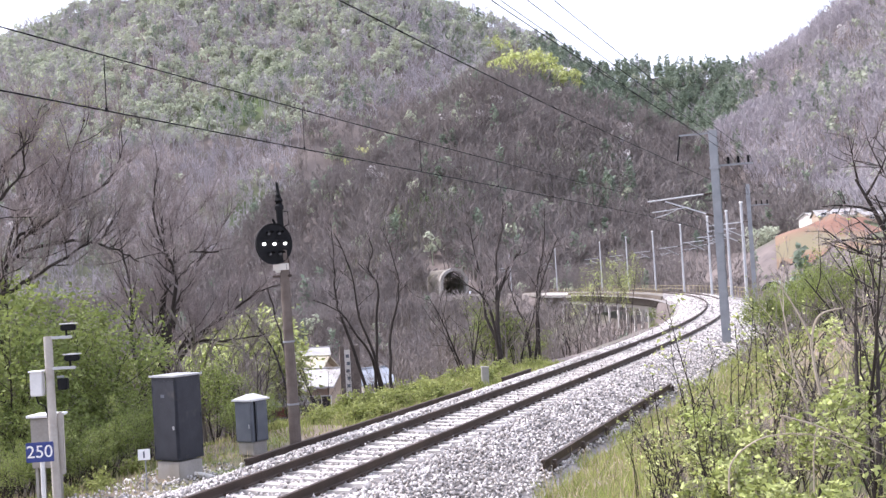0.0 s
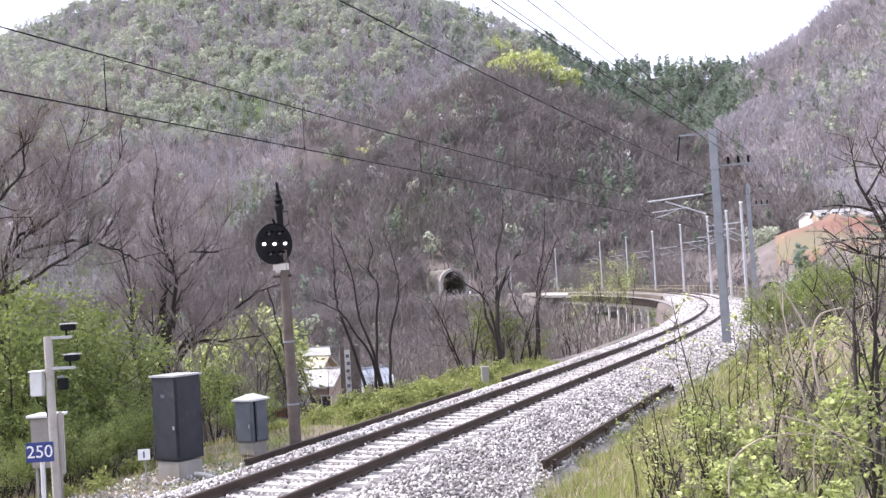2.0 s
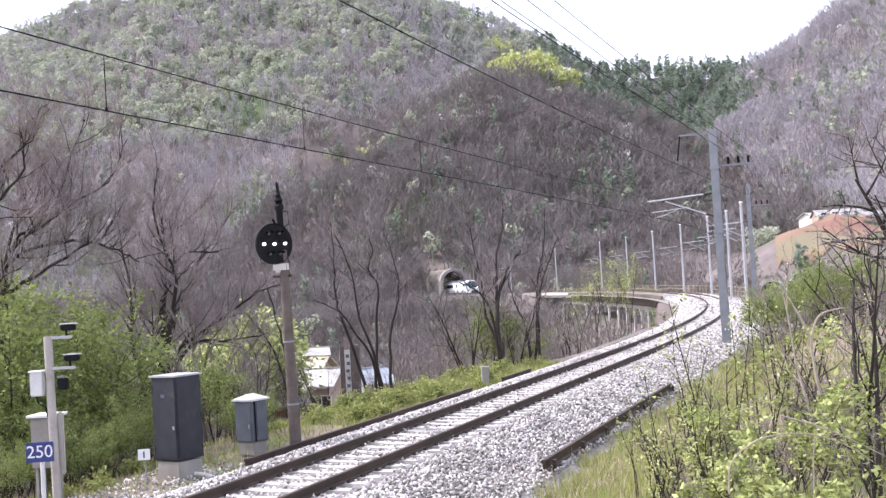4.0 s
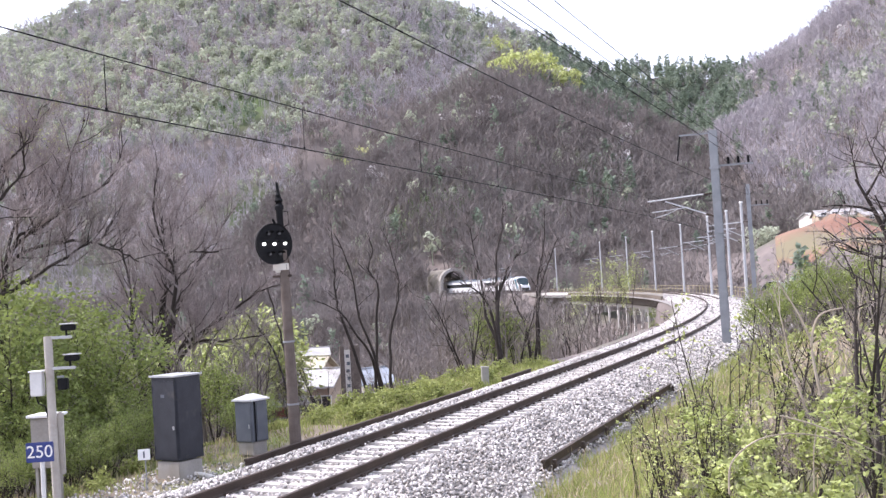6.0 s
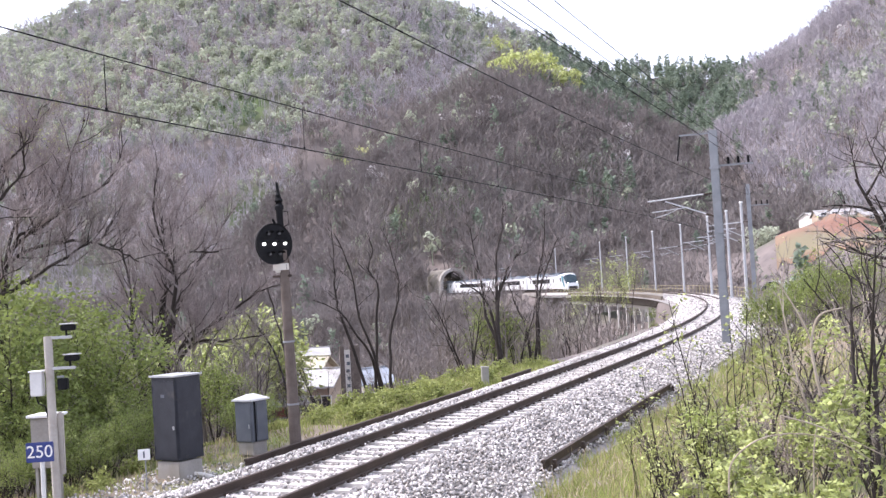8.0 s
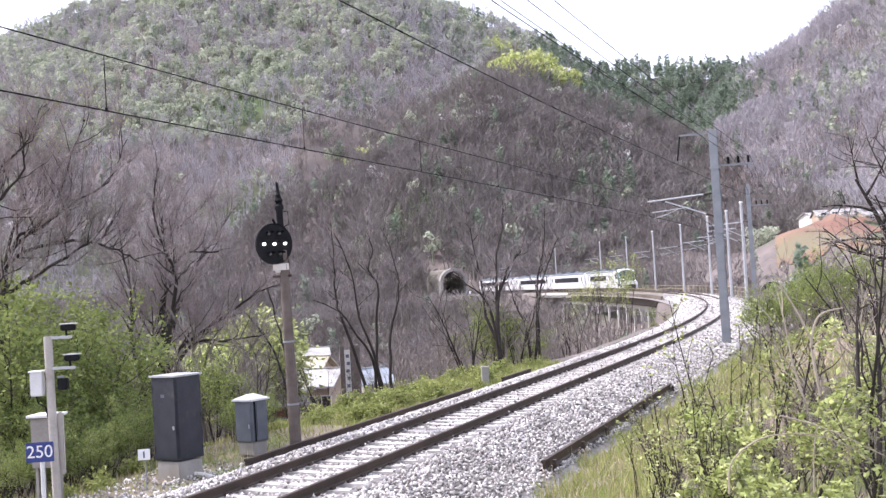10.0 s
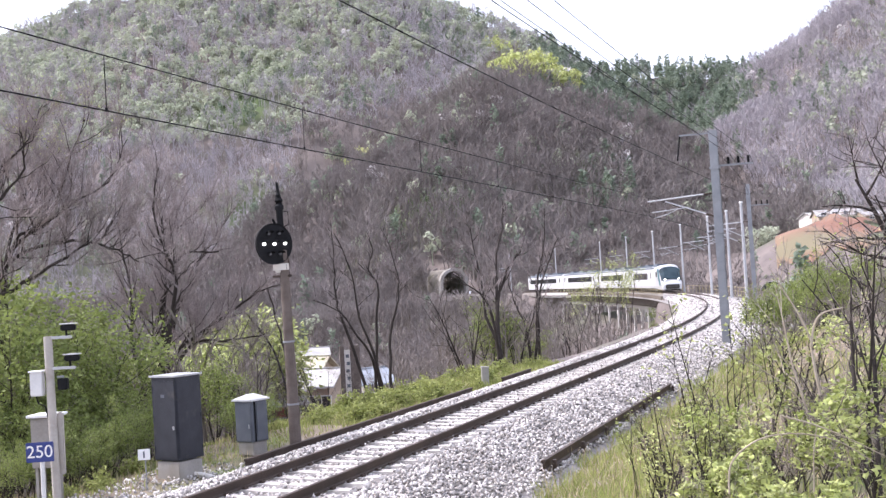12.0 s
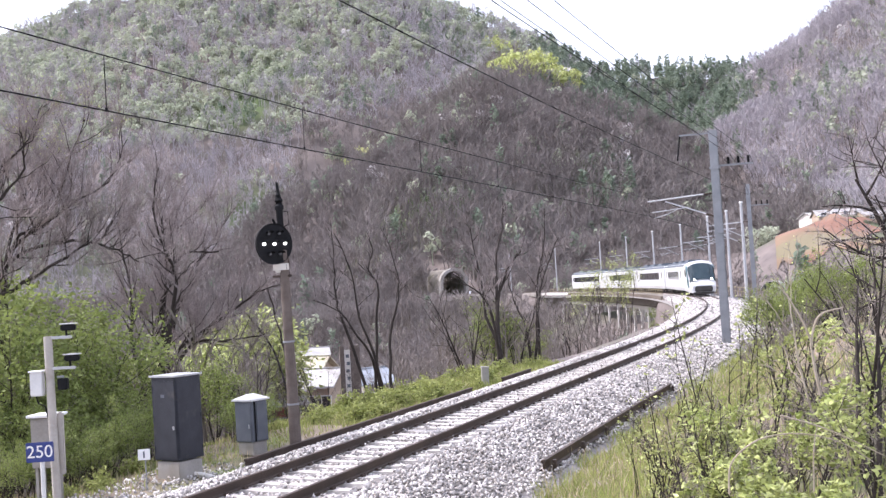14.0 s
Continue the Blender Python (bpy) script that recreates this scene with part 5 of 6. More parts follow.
grass_patch("grass", "fresh green grass along the foot of the ballast", [bl(13000, along(27, 47, -7.5, -3.35), 0.20, 1, 0.012), bl(3000, along(18, 27, -8, -4.2), 0.13, 7, 0.010)], M_GRASS)
grass_patch("grass", "rough green and straw-coloured grass on the camera's bank", [bl(22000, along(9, 30, 3.35, 6.6), 0.17, 3, 0.007), bl(9000, along(3, 22, 6.0, 11.0), 0.22, 13, 0.006), bl(4000, along(30, 60, 3.5, 7.0), 0.4, 4, 0.012)], M_GRASS)
grass_patch("dry_grass", "straw-coloured dead stalks among the brush", [bl(3800, along(9, 34, 3.3, 8.5), 0.36, 5, 0.005), bl(3500, along(16, 44, -9, -3.6), 0.22, 6, 0.008)], M_DRYGRASS)

# ---- shrubs on the near bank, which sway ----
NS = "shrubs on the near bank"
SHRUBS = []
SHRUB_PLACES = [
    # slope, distance, height, stems, seed, lean
    (0.235, 8.6, 1.0, 5, 71, 0.5), (0.29, 7.6, 0.95, 5, 72, 0.6), (0.36, 7.0, 1.0, 5, 73, 0.6), (0.25, 7.0, 0.7, 5, 74, 0.6), (0.33, 9.5, 1.3, 4, 75, 0.4), (0.385, 9.0, 1.4, 4, 76, 0.5),
    (0.22, 7.2, 0.55, 4, 77, 0.6), (0.31, 6.2, 0.6, 5, 78, 0.7)]
for sl, di, h, st, seed, le in SHRUB_PLACES:
    t = plant("shrub", "leafing shrub with bright yellow-green leaves and thin stems", "shrub", NS, seed, leaf=M_LEAF, leaf_size=0.044, leaf_per_tip=7, leaf_spread=0.024, twig=M_BARK_PALE,
              height=h, stems=st, lean=le, kids=(5, 3, 2), radius=0.011, spread=0.9, ratio=0.5, levels=4, sides=5, min_level=2)
    SHRUBS.append(stand(t, sl, di, seed * 37, sink=0.03))
BRAMBLE_PLACES = [(0.352, 8.0, 2.3, 3, 81, 0.35), (0.315, 9.4, 1.9, 2, 82, 0.35), (0.39, 10.0, 2.5, 3, 83, 0.5), (0.22, 10.5, 1.25, 3, 86, 0.25), (0.285, 12.5, 1.5, 4, 87, 0.3),
                  (0.195, 12.0, 1.1, 3, 88, 0.22)]
for sl, di, h, st, seed, le in BRAMBLE_PLACES:
    t = plant("bare_shrub", "bare shrub of thin crooked stems with few young leaves", "shrub", NS, seed, leaf=M_LEAF, leaf_size=0.024, leaf_per_tip=1, leaf_spread=0.03, bark=M_BARK if seed % 2 else M_BARK_PALE, twig=M_TWIG,
              height=h, stems=st, lean=le, kids=(6, 3, 2), radius=0.026 if seed % 2 else 0.015, spread=0.8, ratio=0.45, levels=4, sides=6, min_level=3)
    SHRUBS.append(stand(t, sl, di, seed * 53, sink=0.03))
for sl, di, h, seed in ((0.176, 10.5, 2.0, 101), (0.183, 10.8, 1.7, 102), (0.206, 9.5, 2.35, 103), (0.228, 9.8, 2.2, 104), (0.15, 13.0, 1.2, 105),
                       (0.165, 9.0, 1.0, 106), (0.19, 8.6, 1.1, 107), (0.215, 8.2, 1.2, 108), (0.245, 8.8, 1.35, 109), (0.20, 10.2, 1.5, 114), (0.172, 11.6, 1.3, 115), (0.26, 9.8, 1.7, 116), (0.232, 7.6, 0.9, 117)):
    t = plant("shoot", "slender upright shoot with small bright green leaves", "sapling", NS, seed, leaf=M_LEAF, leaf_size=0.042 if seed < 106 else 0.03, leaf_per_tip=3 if seed < 106 else 2, leaf_spread=0.03, twig=M_BARK,
              height=h, stems=2 if seed < 106 else 5, lean=0.10 if seed < 106 else 0.22, kids=(7, 2), radius=0.010, spread=0.6, ratio=0.16, levels=3, sides=5, min_level=1, rise=0.2, bare=0.4)
    SHRUBS.append(stand(t, sl, di, seed * 31, sink=0.03))
BACKBRUSH = [plant("bare_shrub", "grey-brown leafless brush on the bank beyond", "shrub", "brush on the bank beyond", 90 + i, height=2.6, stems=7, lean=0.45, kids=(6, 5, 3), radius=0.02, spread=0.8, ratio=0.5) for i in range(3)]
bp = []
for k in range(90):
    di = rs.uniform(13, 75)
    sl = rs.uniform(0.20, 0.40)
    s_, d_ = track_coords(np.array([sl * di]), np.array([di]))
    if d_[0] > 4.6 and not (0.235 < sl < 0.31 and 20 < di and k % 3) and not (sl < 0.29 and 18 < di < 62) and not (di > 18 and k % 3) and not (di < 22 and sl < 0.37):
        bp.append((sl, di, rs.uniform(0.4, 0.75), rs.uniform(0, 360)))
for k in range(26):
    bp.append((rs.uniform(0.19, 0.39), rs.uniform(6.5, 12.5), rs.uniform(0.22, 0.42), rs.uniform(0, 360)))
for k, sp in enumerate(BACKBRUSH):
    stand(sp, (0.385, 0.36, 0.40)[k], (17, 24, 27)[k], scale=0.7)
spread_copies(BACKBRUSH, bp)
spread_copies(BUSH, [(rs.uniform(0.262, 0.40), rs.uniform(30, 72), rs.uniform(0.35, 0.62), rs.uniform(0, 360)) for k in range(16)])


# ---- arching canes ----
def cane(pts, r, label):
    """A bent cane through (slope, drop below the eye per metre, distance)."""
    t = thing("bramble_cane", pose(0, 0, 0), label, "cane", NS)
    q = [Vector((sl * di, di, EYE[2] + up * di)) for sl, up, di in pts]
    fine = []
    for i in range(len(q) - 1):
        a, b, c, d = q[max(i - 1, 0)], q[i], q[i + 1], q[min(i + 2, len(q) - 1)]
        for k in range(5):
            f = k / 5
            fine.append(0.5 * ((2 * b) + (c - a) * f + (2 * a - 5 * b + 4 * c - d) * f * f + (3 * b - a - 3 * c + d) * f ** 3))
    fine.append(q[-1])
    bm = bmnew()
    n = len(fine)
    tube(bm, fine, [r * (1 - 0.6 * k / n) for k in range(n)], 7)
    part("stem", bm, M_BARK_PALE, t)


cane([(0.227, -0.189, 6.2), (0.23, -0.164, 6.2), (0.248, -0.148, 6.2), (0.269, -0.142, 6.2), (0.296, -0.143, 6.2), (0.324, -0.152, 6.2), (0.349, -0.169, 6.2)], 0.0055, "pale dead cane arching over the shrubs")
cane([(0.274, -0.126, 6.6), (0.301, -0.135, 6.6), (0.329, -0.148, 6.6), (0.363, -0.167, 6.6)], 0.0055, "thin pale dead cane across the shrubs")
cane([(0.325, -0.14, 6.9), (0.329, -0.162, 6.9), (0.342, -0.198, 6.9)], 0.007, "pale crooked dead cane among the shrubs")
cane([(0.309, -0.111, 7.5), (0.305, -0.082, 7.5), (0.305, -0.063, 7.5), (0.313, -0.044, 7.5), (0.333, -0.039, 7.5)], 0.011, "grey dead stem with a bleached fork")
cane([(0.305, -0.068, 7.5), (0.297, -0.046, 7.5), (0.28, -0.014, 7.5), (0.275, -0.004, 7.5)], 0.007, "bleached forked twig among the shrubs")
cane([(0.298, -0.191, 6.5), (0.3, -0.158, 6.5), (0.304, -0.137, 6.5)], 0.005, "straight pale dead stalk among the shrubs")
# ---- woods on the hills ----
def wood_proto(rng, kind):
    """A small far tree about ten metres tall: vertices and triangles."""
    if kind == "bare":
        h = rng.uniform(8, 12)
        p0, p1, r0, r1 = [np.zeros(3)], [np.array([rng.normal() * 0.4, rng.normal() * 0.4, h])], [0.15], [0.03]
        wide = rng.uniform(0.75, 1.15)
        ends = []
        for k in range(6):
            f = 0.28 + 0.62 * (k + rng.uniform(0, 1)) / 6
            b = p1[0] * f
            a = rng.uniform(0, 2 * np.pi)
            l = h * (0.46 - 0.30 * f)
            e = b + np.array([np.cos(a) * l * 0.8 * wide, np.sin(a) * l * 0.8 * wide, l * rng.uniform(0.7, 1.1)])
            p0.append(b); p1.append(e); r0.append(0.075); r1.append(0.02)
            ends.append((b, e))
        limbs = frusta(p0, p1, r0, r1, 3)
        # fine twigs: slender blades that fan upwards from the limbs
        n = 66
        src_ = [ends[k] for k in rng.integers(0, 6, n)]
        g = rng.uniform(0.25, 1.05, (n, 1))
        a = np.array([s[0] for s in src_]) * (1 - g) + np.array([s[1] for s in src_]) * g
        out = np.array([s[1] - s[0] for s in src_])
        out /= np.linalg.norm(out, axis=1, keepdims=True)
        d = out * 0.6 + rng.normal(size=(n, 3)) * 0.45 + [0, 0, 0.6]
        d /= np.linalg.norm(d, axis=1, keepdims=True)
        w = np.cross(d, rng.normal(size=(n, 3)))
        w /= np.linalg.norm(w, axis=1, keepdims=True)
        tip = a + d * rng.uniform(1.0, 2.3, (n, 1))
        v = np.stack([a + w * 0.09, a - w * 0.09, tip], 1).reshape(-1, 3)
        return join([limbs, (v, np.arange(3 * n).reshape(-1, 3))])
    if kind == "pine":
        h = rng.uniform(9, 14)
        trunk = frusta([np.zeros(3)], [np.array([0, 0, h])], [0.2], [0.05], 3)
        n = 120
        f = rng.uniform(0.2, 1.0, n) ** 0.8
        a = rng.uniform(0, 2 * np.pi, n)
        r = (1.08 - f) * h * 0.30 * rng.uniform(0.45, 1.0, n) + 0.1
        pts = np.stack([np.cos(a) * r, np.sin(a) * r, f * h], 1)
        return join([trunk, leaves(pts, 1.15, rng, narrow=0.7)])
    # a broad crown of several domes, each a shell of leaf clumps that face outwards
    h = rng.uniform(7, 11)
    trunk = frusta([np.zeros(3), np.array([0, 0, h * 0.3])], [np.array([0, 0, h * 0.5]), np.array([0.8, 0.4, h * 0.7])], [0.18, 0.1], [0.1, 0.03], 3)
    lobes = rng.normal(size=(6, 3)) * [1.7, 1.7, 1.1] + [0, 0, h * 0.62]
    c = np.repeat(lobes, 15, 0)
    n = len(c)
    o = rng.normal(size=(n, 3)) + [0, 0, 0.45]
    o /= np.linalg.norm(o, axis=1, keepdims=True)
    pts = c + o * rng.uniform(1.0, 1.65, (n, 1))
    nn = o + rng.normal(size=(n, 3)) * 0.35
    nn /= np.linalg.norm(nn, axis=1, keepdims=True)
    u = np.cross(nn, rng.normal(size=(n, 3)))
    u /= np.linalg.norm(u, axis=1, keepdims=True)
    w = np.cross(nn, u)
    s = rng.uniform(0.35, 0.75, (n, 1))
    v = np.stack([pts + u * s, pts + w * s * 0.9, pts - u * s * 1.1, pts - w * s], 1).reshape(-1, 3)
    b = (np.arange(n) * 4)[:, None]
    return join([trunk, (v, np.concatenate([b + [[0, 1, 2]], b + [[0, 2, 3]]]))])


def scatter(kind, n_proto, places, seed):
    """All trees of a kind at rows of (x, y, scale), joined into arrays."""
    rng = np.random.default_rng(seed)
    protos = [wood_proto(rng, kind) for _ in range(n_proto)]
    places = np.asarray(places)
    which = rng.integers(0, n_proto, len(places))
    z = height(places[:, 0], places[:, 1]) - 0.3
    out = []
    for k, (v, t) in enumerate(protos):
        sel = which == k
        m = int(sel.sum())
        if not m:
            continue
        a = rng.uniform(0, 2 * np.pi, m)
        sc = places[sel, 2]
        c, s = np.cos(a) * sc, np.sin(a) * sc
        x = v[None, :, 0] * c[:, None] - v[None, :, 1] * s[:, None] + places[sel, 0][:, None]
        y = v[None, :, 0] * s[:, None] + v[None, :, 1] * c[:, None] + places[sel, 1][:, None]
        zz = v[None, :, 2] * sc[:, None] + z[sel][:, None]
        out.append((np.stack([x, y, zz], -1).reshape(-1, 3), (t[None] + (np.arange(m) * len(v))[:, None, None]).reshape(-1, 3)))
    return join(out)


# distant bare wood paled and cooled: air haze put into the base colour
M_WOOD_BARE_HAZE = mat("hazed_bare_wood", (0.34, 0.31, 0.325), (0.47, 0.44, 0.455), 0.95, 0.04, fine=0.4, island=0.25)
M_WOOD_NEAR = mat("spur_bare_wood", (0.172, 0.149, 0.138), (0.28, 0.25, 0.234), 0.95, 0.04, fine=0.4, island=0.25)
# spring leaves lightened and greyed the same way, for haze
M_WOOD_GREEN_HAZE = mat("hazed_spring_leaves", (0.34, 0.375, 0.28), (0.52, 0.55, 0.42), 0.7, 0.03, fine=0.5, translucent=0.4, island=0.15)
M_WOOD_LIME = mat("yellow_green_leaves", (0.42, 0.47, 0.17), (0.58, 0.60, 0.27), 0.7, 0.05, fine=0.5, translucent=0.3, island=0.15)
M_WOOD_PINE = mat("far_pine_needles", (0.18, 0.228, 0.168), (0.27, 0.32, 0.24), 0.8, 0.05, fine=0.5, translucent=0.35, island=0.12)
M_BLOSSOM = mat("far_white_blossom", (0.62, 0.58, 0.58), (0.74, 0.71, 0.70), 0.8, 0.3, fine=2.0, translucent=0.3, island=0.1)


def woods():
    rng = np.random.default_rng(77)
    n = 35000
    y = np.sqrt(rng.uniform(95 ** 2, 930 ** 2, n))
    x = y * rng.uniform(-0.43, 0.43, n)
    y[24000:] = rng.uniform(250, 520, 11000)
    x[24000:] = y[24000:] * rng.uniform(-0.36, 0.2, 11000)
    y[32000:] = rng.uniform(330, 720, 3000)
    x[32000:] = y[32000:] * rng.uniform(0.17, 0.43, 3000)
    s, d = track_coords(x, y)
    sl = x / y
    # only ground that looks towards the camera, or near a crest
    e = 6.0
    hz, hn = height(x, y), height(x * (1 - e / y), y - e)
    facing = (hz - hn) > -1.0
    free = ((np.abs(d) > 7.5) | (s > 352)) & ~((s > 340) & (s < 385) & (np.abs(d) < 5.5))
    field = (sl > 0.262) & (y > 130) & (y < 335)
    low = (y < 330) & (hz < -4) & (sl < 0.19)
    keep = facing & free & ~field & ~((s > 296) & (s < 353) & (d > -24) & (d < 7))
    u = rng.uniform(0, 1, n)
    sl = sl + 0.02 * wobble(x, y, 0.012, 3.0) + rng.normal(size=n) * 0.008
    patch = wobble(x, y, 0.006, 4.0) + 0.6 * wobble(x, y, 0.02, 9.0)
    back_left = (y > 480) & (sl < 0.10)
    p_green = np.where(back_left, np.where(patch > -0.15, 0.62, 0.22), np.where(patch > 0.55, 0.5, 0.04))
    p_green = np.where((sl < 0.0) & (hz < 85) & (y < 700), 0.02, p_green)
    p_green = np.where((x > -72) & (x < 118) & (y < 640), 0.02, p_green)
    # the leafless middle ridge behind the spur
    ridge_side = (sl > -0.12) & (sl < 0.03) & (y > 520) & (hz < 140 + 600 * sl)
    p_green = np.where(ridge_side, 0.06, p_green)
    glade = np.hypot((x + 52) / 24, (y - 566) / 48) + 0.3 * patch < 1
    lime_top = np.hypot((x - 53) / 21, (y - 595) / 22) < 1
    p_pine = np.where((sl > 0.10) & (sl < 0.27) & (y > 560), 0.8, np.where(back_left & (patch < -0.35), 0.12, 0.015))
    p_pine = np.where((sl > -0.02) & (sl < 0.12) & (y > 350) & (y < 430), 0.06, p_pine)
    p_pine = np.where((np.hypot((x - 8) / 7, (y - 412) / 14) + 0.35 * patch < 1) | (np.hypot((x - 60) / 9, (y - 428) / 20) + 0.35 * patch < 1), 0.14, p_pine)
    lime = keep & (lime_top | (glade & (u < 0.42)))
    keep = keep & ~lime & ~(glade & (u < 0.95))
    pine = keep & (u < p_pine)
    green = keep & ~pine & (u < p_pine + p_green)
    blossom = keep & ~pine & ~green & (rng.uniform(0, 1, n) < 0.006) & (y > 430)
    bare = keep & ~pine & ~green & ~blossom
    size = rng.uniform(0.7, 1.25, n) * np.where(y < 330, 0.55, 1.0) * np.where(glade, 0.7, 1.0)
    rows = np.stack([x, y, size], 1)
    # nearer slopes keep the darker bare tone, those beyond get the haze-paled copy
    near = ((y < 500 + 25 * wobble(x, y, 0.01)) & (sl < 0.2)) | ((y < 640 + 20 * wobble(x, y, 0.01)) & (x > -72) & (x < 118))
    for kind, sel, m, name, label in (("bare", bare & ~near, M_WOOD_BARE_HAZE, "bare_woods", "leafless woods covering the high hillsides, colour paled for haze"),
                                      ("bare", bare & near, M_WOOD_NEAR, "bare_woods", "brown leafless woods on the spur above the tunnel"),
                                      ("green", green, M_WOOD_GREEN_HAZE, "spring_woods", "broadleaf trees on the hillsides, spring green paled for haze"),
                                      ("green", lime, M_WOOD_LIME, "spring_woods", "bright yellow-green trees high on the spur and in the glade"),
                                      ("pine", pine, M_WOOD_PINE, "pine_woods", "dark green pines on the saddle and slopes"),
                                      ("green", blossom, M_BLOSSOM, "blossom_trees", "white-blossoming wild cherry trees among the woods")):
        spots = rows[sel]
        if name == "blossom_trees":
            spots = np.concatenate([spots, [(-21, 520, 1.0), (67, 600, 1.2), (69, 603, 0.9), (-80, 710, 1.0), (-19, 517, 0.8)]])
        if m is M_WOOD_LIME:
            spots = np.concatenate([spots, [(167 + 5 * k, 712 + 3 * (k % 2), 0.7) for k in range(4)], [(38 + 4 * (k % 5), 770 + 6 * (k % 3), 1.1) for k in range(14)]])
        if m is M_WOOD_GREEN_HAZE:
            dist = rng.uniform(285, 430, 90)
            spots = np.concatenate([spots, np.stack([dist * rng.uniform(0.258, 0.279, 90), dist, rng.uniform(0.4, 0.75, 90)], 1)])
            dist = rng.uniform(95, 256, 190)
            spots = np.concatenate([spots, np.stack([dist * rng.uniform(0.258, 0.40, 190), dist, rng.uniform(0.10, 0.26, 190)], 1)])
            dist = rng.uniform(330, 440, 70)
            spots = np.concatenate([spots, np.stack([dist * rng.uniform(0.285, 0.37, 70), dist, rng.uniform(0.4, 0.7, 70)], 1)])
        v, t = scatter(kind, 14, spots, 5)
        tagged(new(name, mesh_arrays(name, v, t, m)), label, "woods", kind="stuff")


def brush():
    """Low leafless undergrowth on the banks."""
    rng = np.random.default_rng(19)
    n = 15000
    y = np.concatenate([rng.uniform(30, 345, 7000), np.sqrt(rng.uniform(80 ** 2, 300 ** 2, 8000))])
    x = y * rng.uniform(-0.40, 0.40, n)
    s, d = track_coords(x, y)
    sl = x / y
    keep = ((d < -4.4) | ((d > 5.0) & (sl > 0.19))) & ~((sl > 0.235) & (y > 52)) & ~((d < 0) & (d > -8) & (s < 46)) & ~((sl > -0.165) & (sl < -0.045) & (y < 100)) & ~((sl > 0.125) & (sl < 0.2) & (d < 0) & (y > 110)) & ~((s > 266) & (s < 356) & (d > -13))
    rows = np.stack([x, y, rng.uniform(0.14, 0.34, n) * np.where(y > 120, 1.4, 1.0) * np.where((sl > 0.09) & (sl < 0.2) & (d < 0), 0.55, 1.0) * np.where(d > 0, 0.4, 1.0)], 1)[keep]
    far = rng.uniform(70, 256, 900)
    rows = np.concatenate([rows, np.stack([far * rng.uniform(0.255, 0.41, 900), far, rng.uniform(0.10, 0.22, 900)], 1)])
    v, t = scatter("bare", 10, rows, 6)
    tagged(new("brushwood", mesh_arrays("brushwood", v, t, M_TWIG)), "low grey-brown leafless undergrowth on the banks", "undergrowth", kind="stuff")


woods()
brush()
# ---- the train ----
CAR_LENS = (32.0, 28.2, 28.2, 28.2)
GAP = 0.6
WINDOWS = (((12.5, 27.0),), ((4.6, 24.2),), ((3.6, 23.6),), ((4.8, 26.0),))     # from each car's front end
M_TRAIN = mat("white_train_paint", (0.60, 0.61, 0.62), (0.68, 0.68, 0.68), 0.3, 0.5, fine=3.0, spec=0.5)
M_ROOFGREY = mat("train_roof_grey", (0.10, 0.125, 0.155), (0.16, 0.185, 0.215), 0.6, 0.6, fine=3.0)
M_TEAL = mat("teal_train_paint", (0.03, 0.20, 0.28), (0.05, 0.27, 0.34), 0.35, 0.5, spec=0.5)
M_UNDER = mat("underframe_dark", (0.035, 0.033, 0.032), (0.07, 0.065, 0.06), 0.8, 1.5, fine=8.0)
M_SCREEN = mat("windscreen_glass", (0.03, 0.06, 0.08), (0.05, 0.09, 0.11), 0.06, 1.0, spec=0.8)
M_HEADLIGHT = glow("headlight_lit", (1.0, 0.98, 0.93), 5.0)


def section(hw, low, side, top, n=7):
    """Half-open outline of a carriage: from the low right edge over the roof to the low left edge."""
    pts = [(hw * 0.93, low), (hw, low + 0.35), (hw, side)]
    for k in range(1, n):
        a = math.pi * k / n
        pts.append((hw * math.cos(a), side + (top - side) * math.sin(a) ** 0.75))
    return pts + [(-hw, side), (-hw, low + 0.35), (-hw * 0.93, low)]


def loft(bm, rows):
    rings = [[bm.verts.new((x, y, z)) for x, z in prof] for y, prof in rows]
    n = len(rings[0])
    for a, b in zip(rings, rings[1:]):
        for k in range(n):
            bm.faces.new((a[k], a[(k + 1) % n], b[(k + 1) % n], b[k]))
    bm.faces.new(rings[0])
    bm.faces.new(rings[-1][::-1])


CAB_TOP, CAB_LOW = section(1.45, 0.42, 3.15, 3.88), section(1.37, 0.36, 1.35, 1.72)


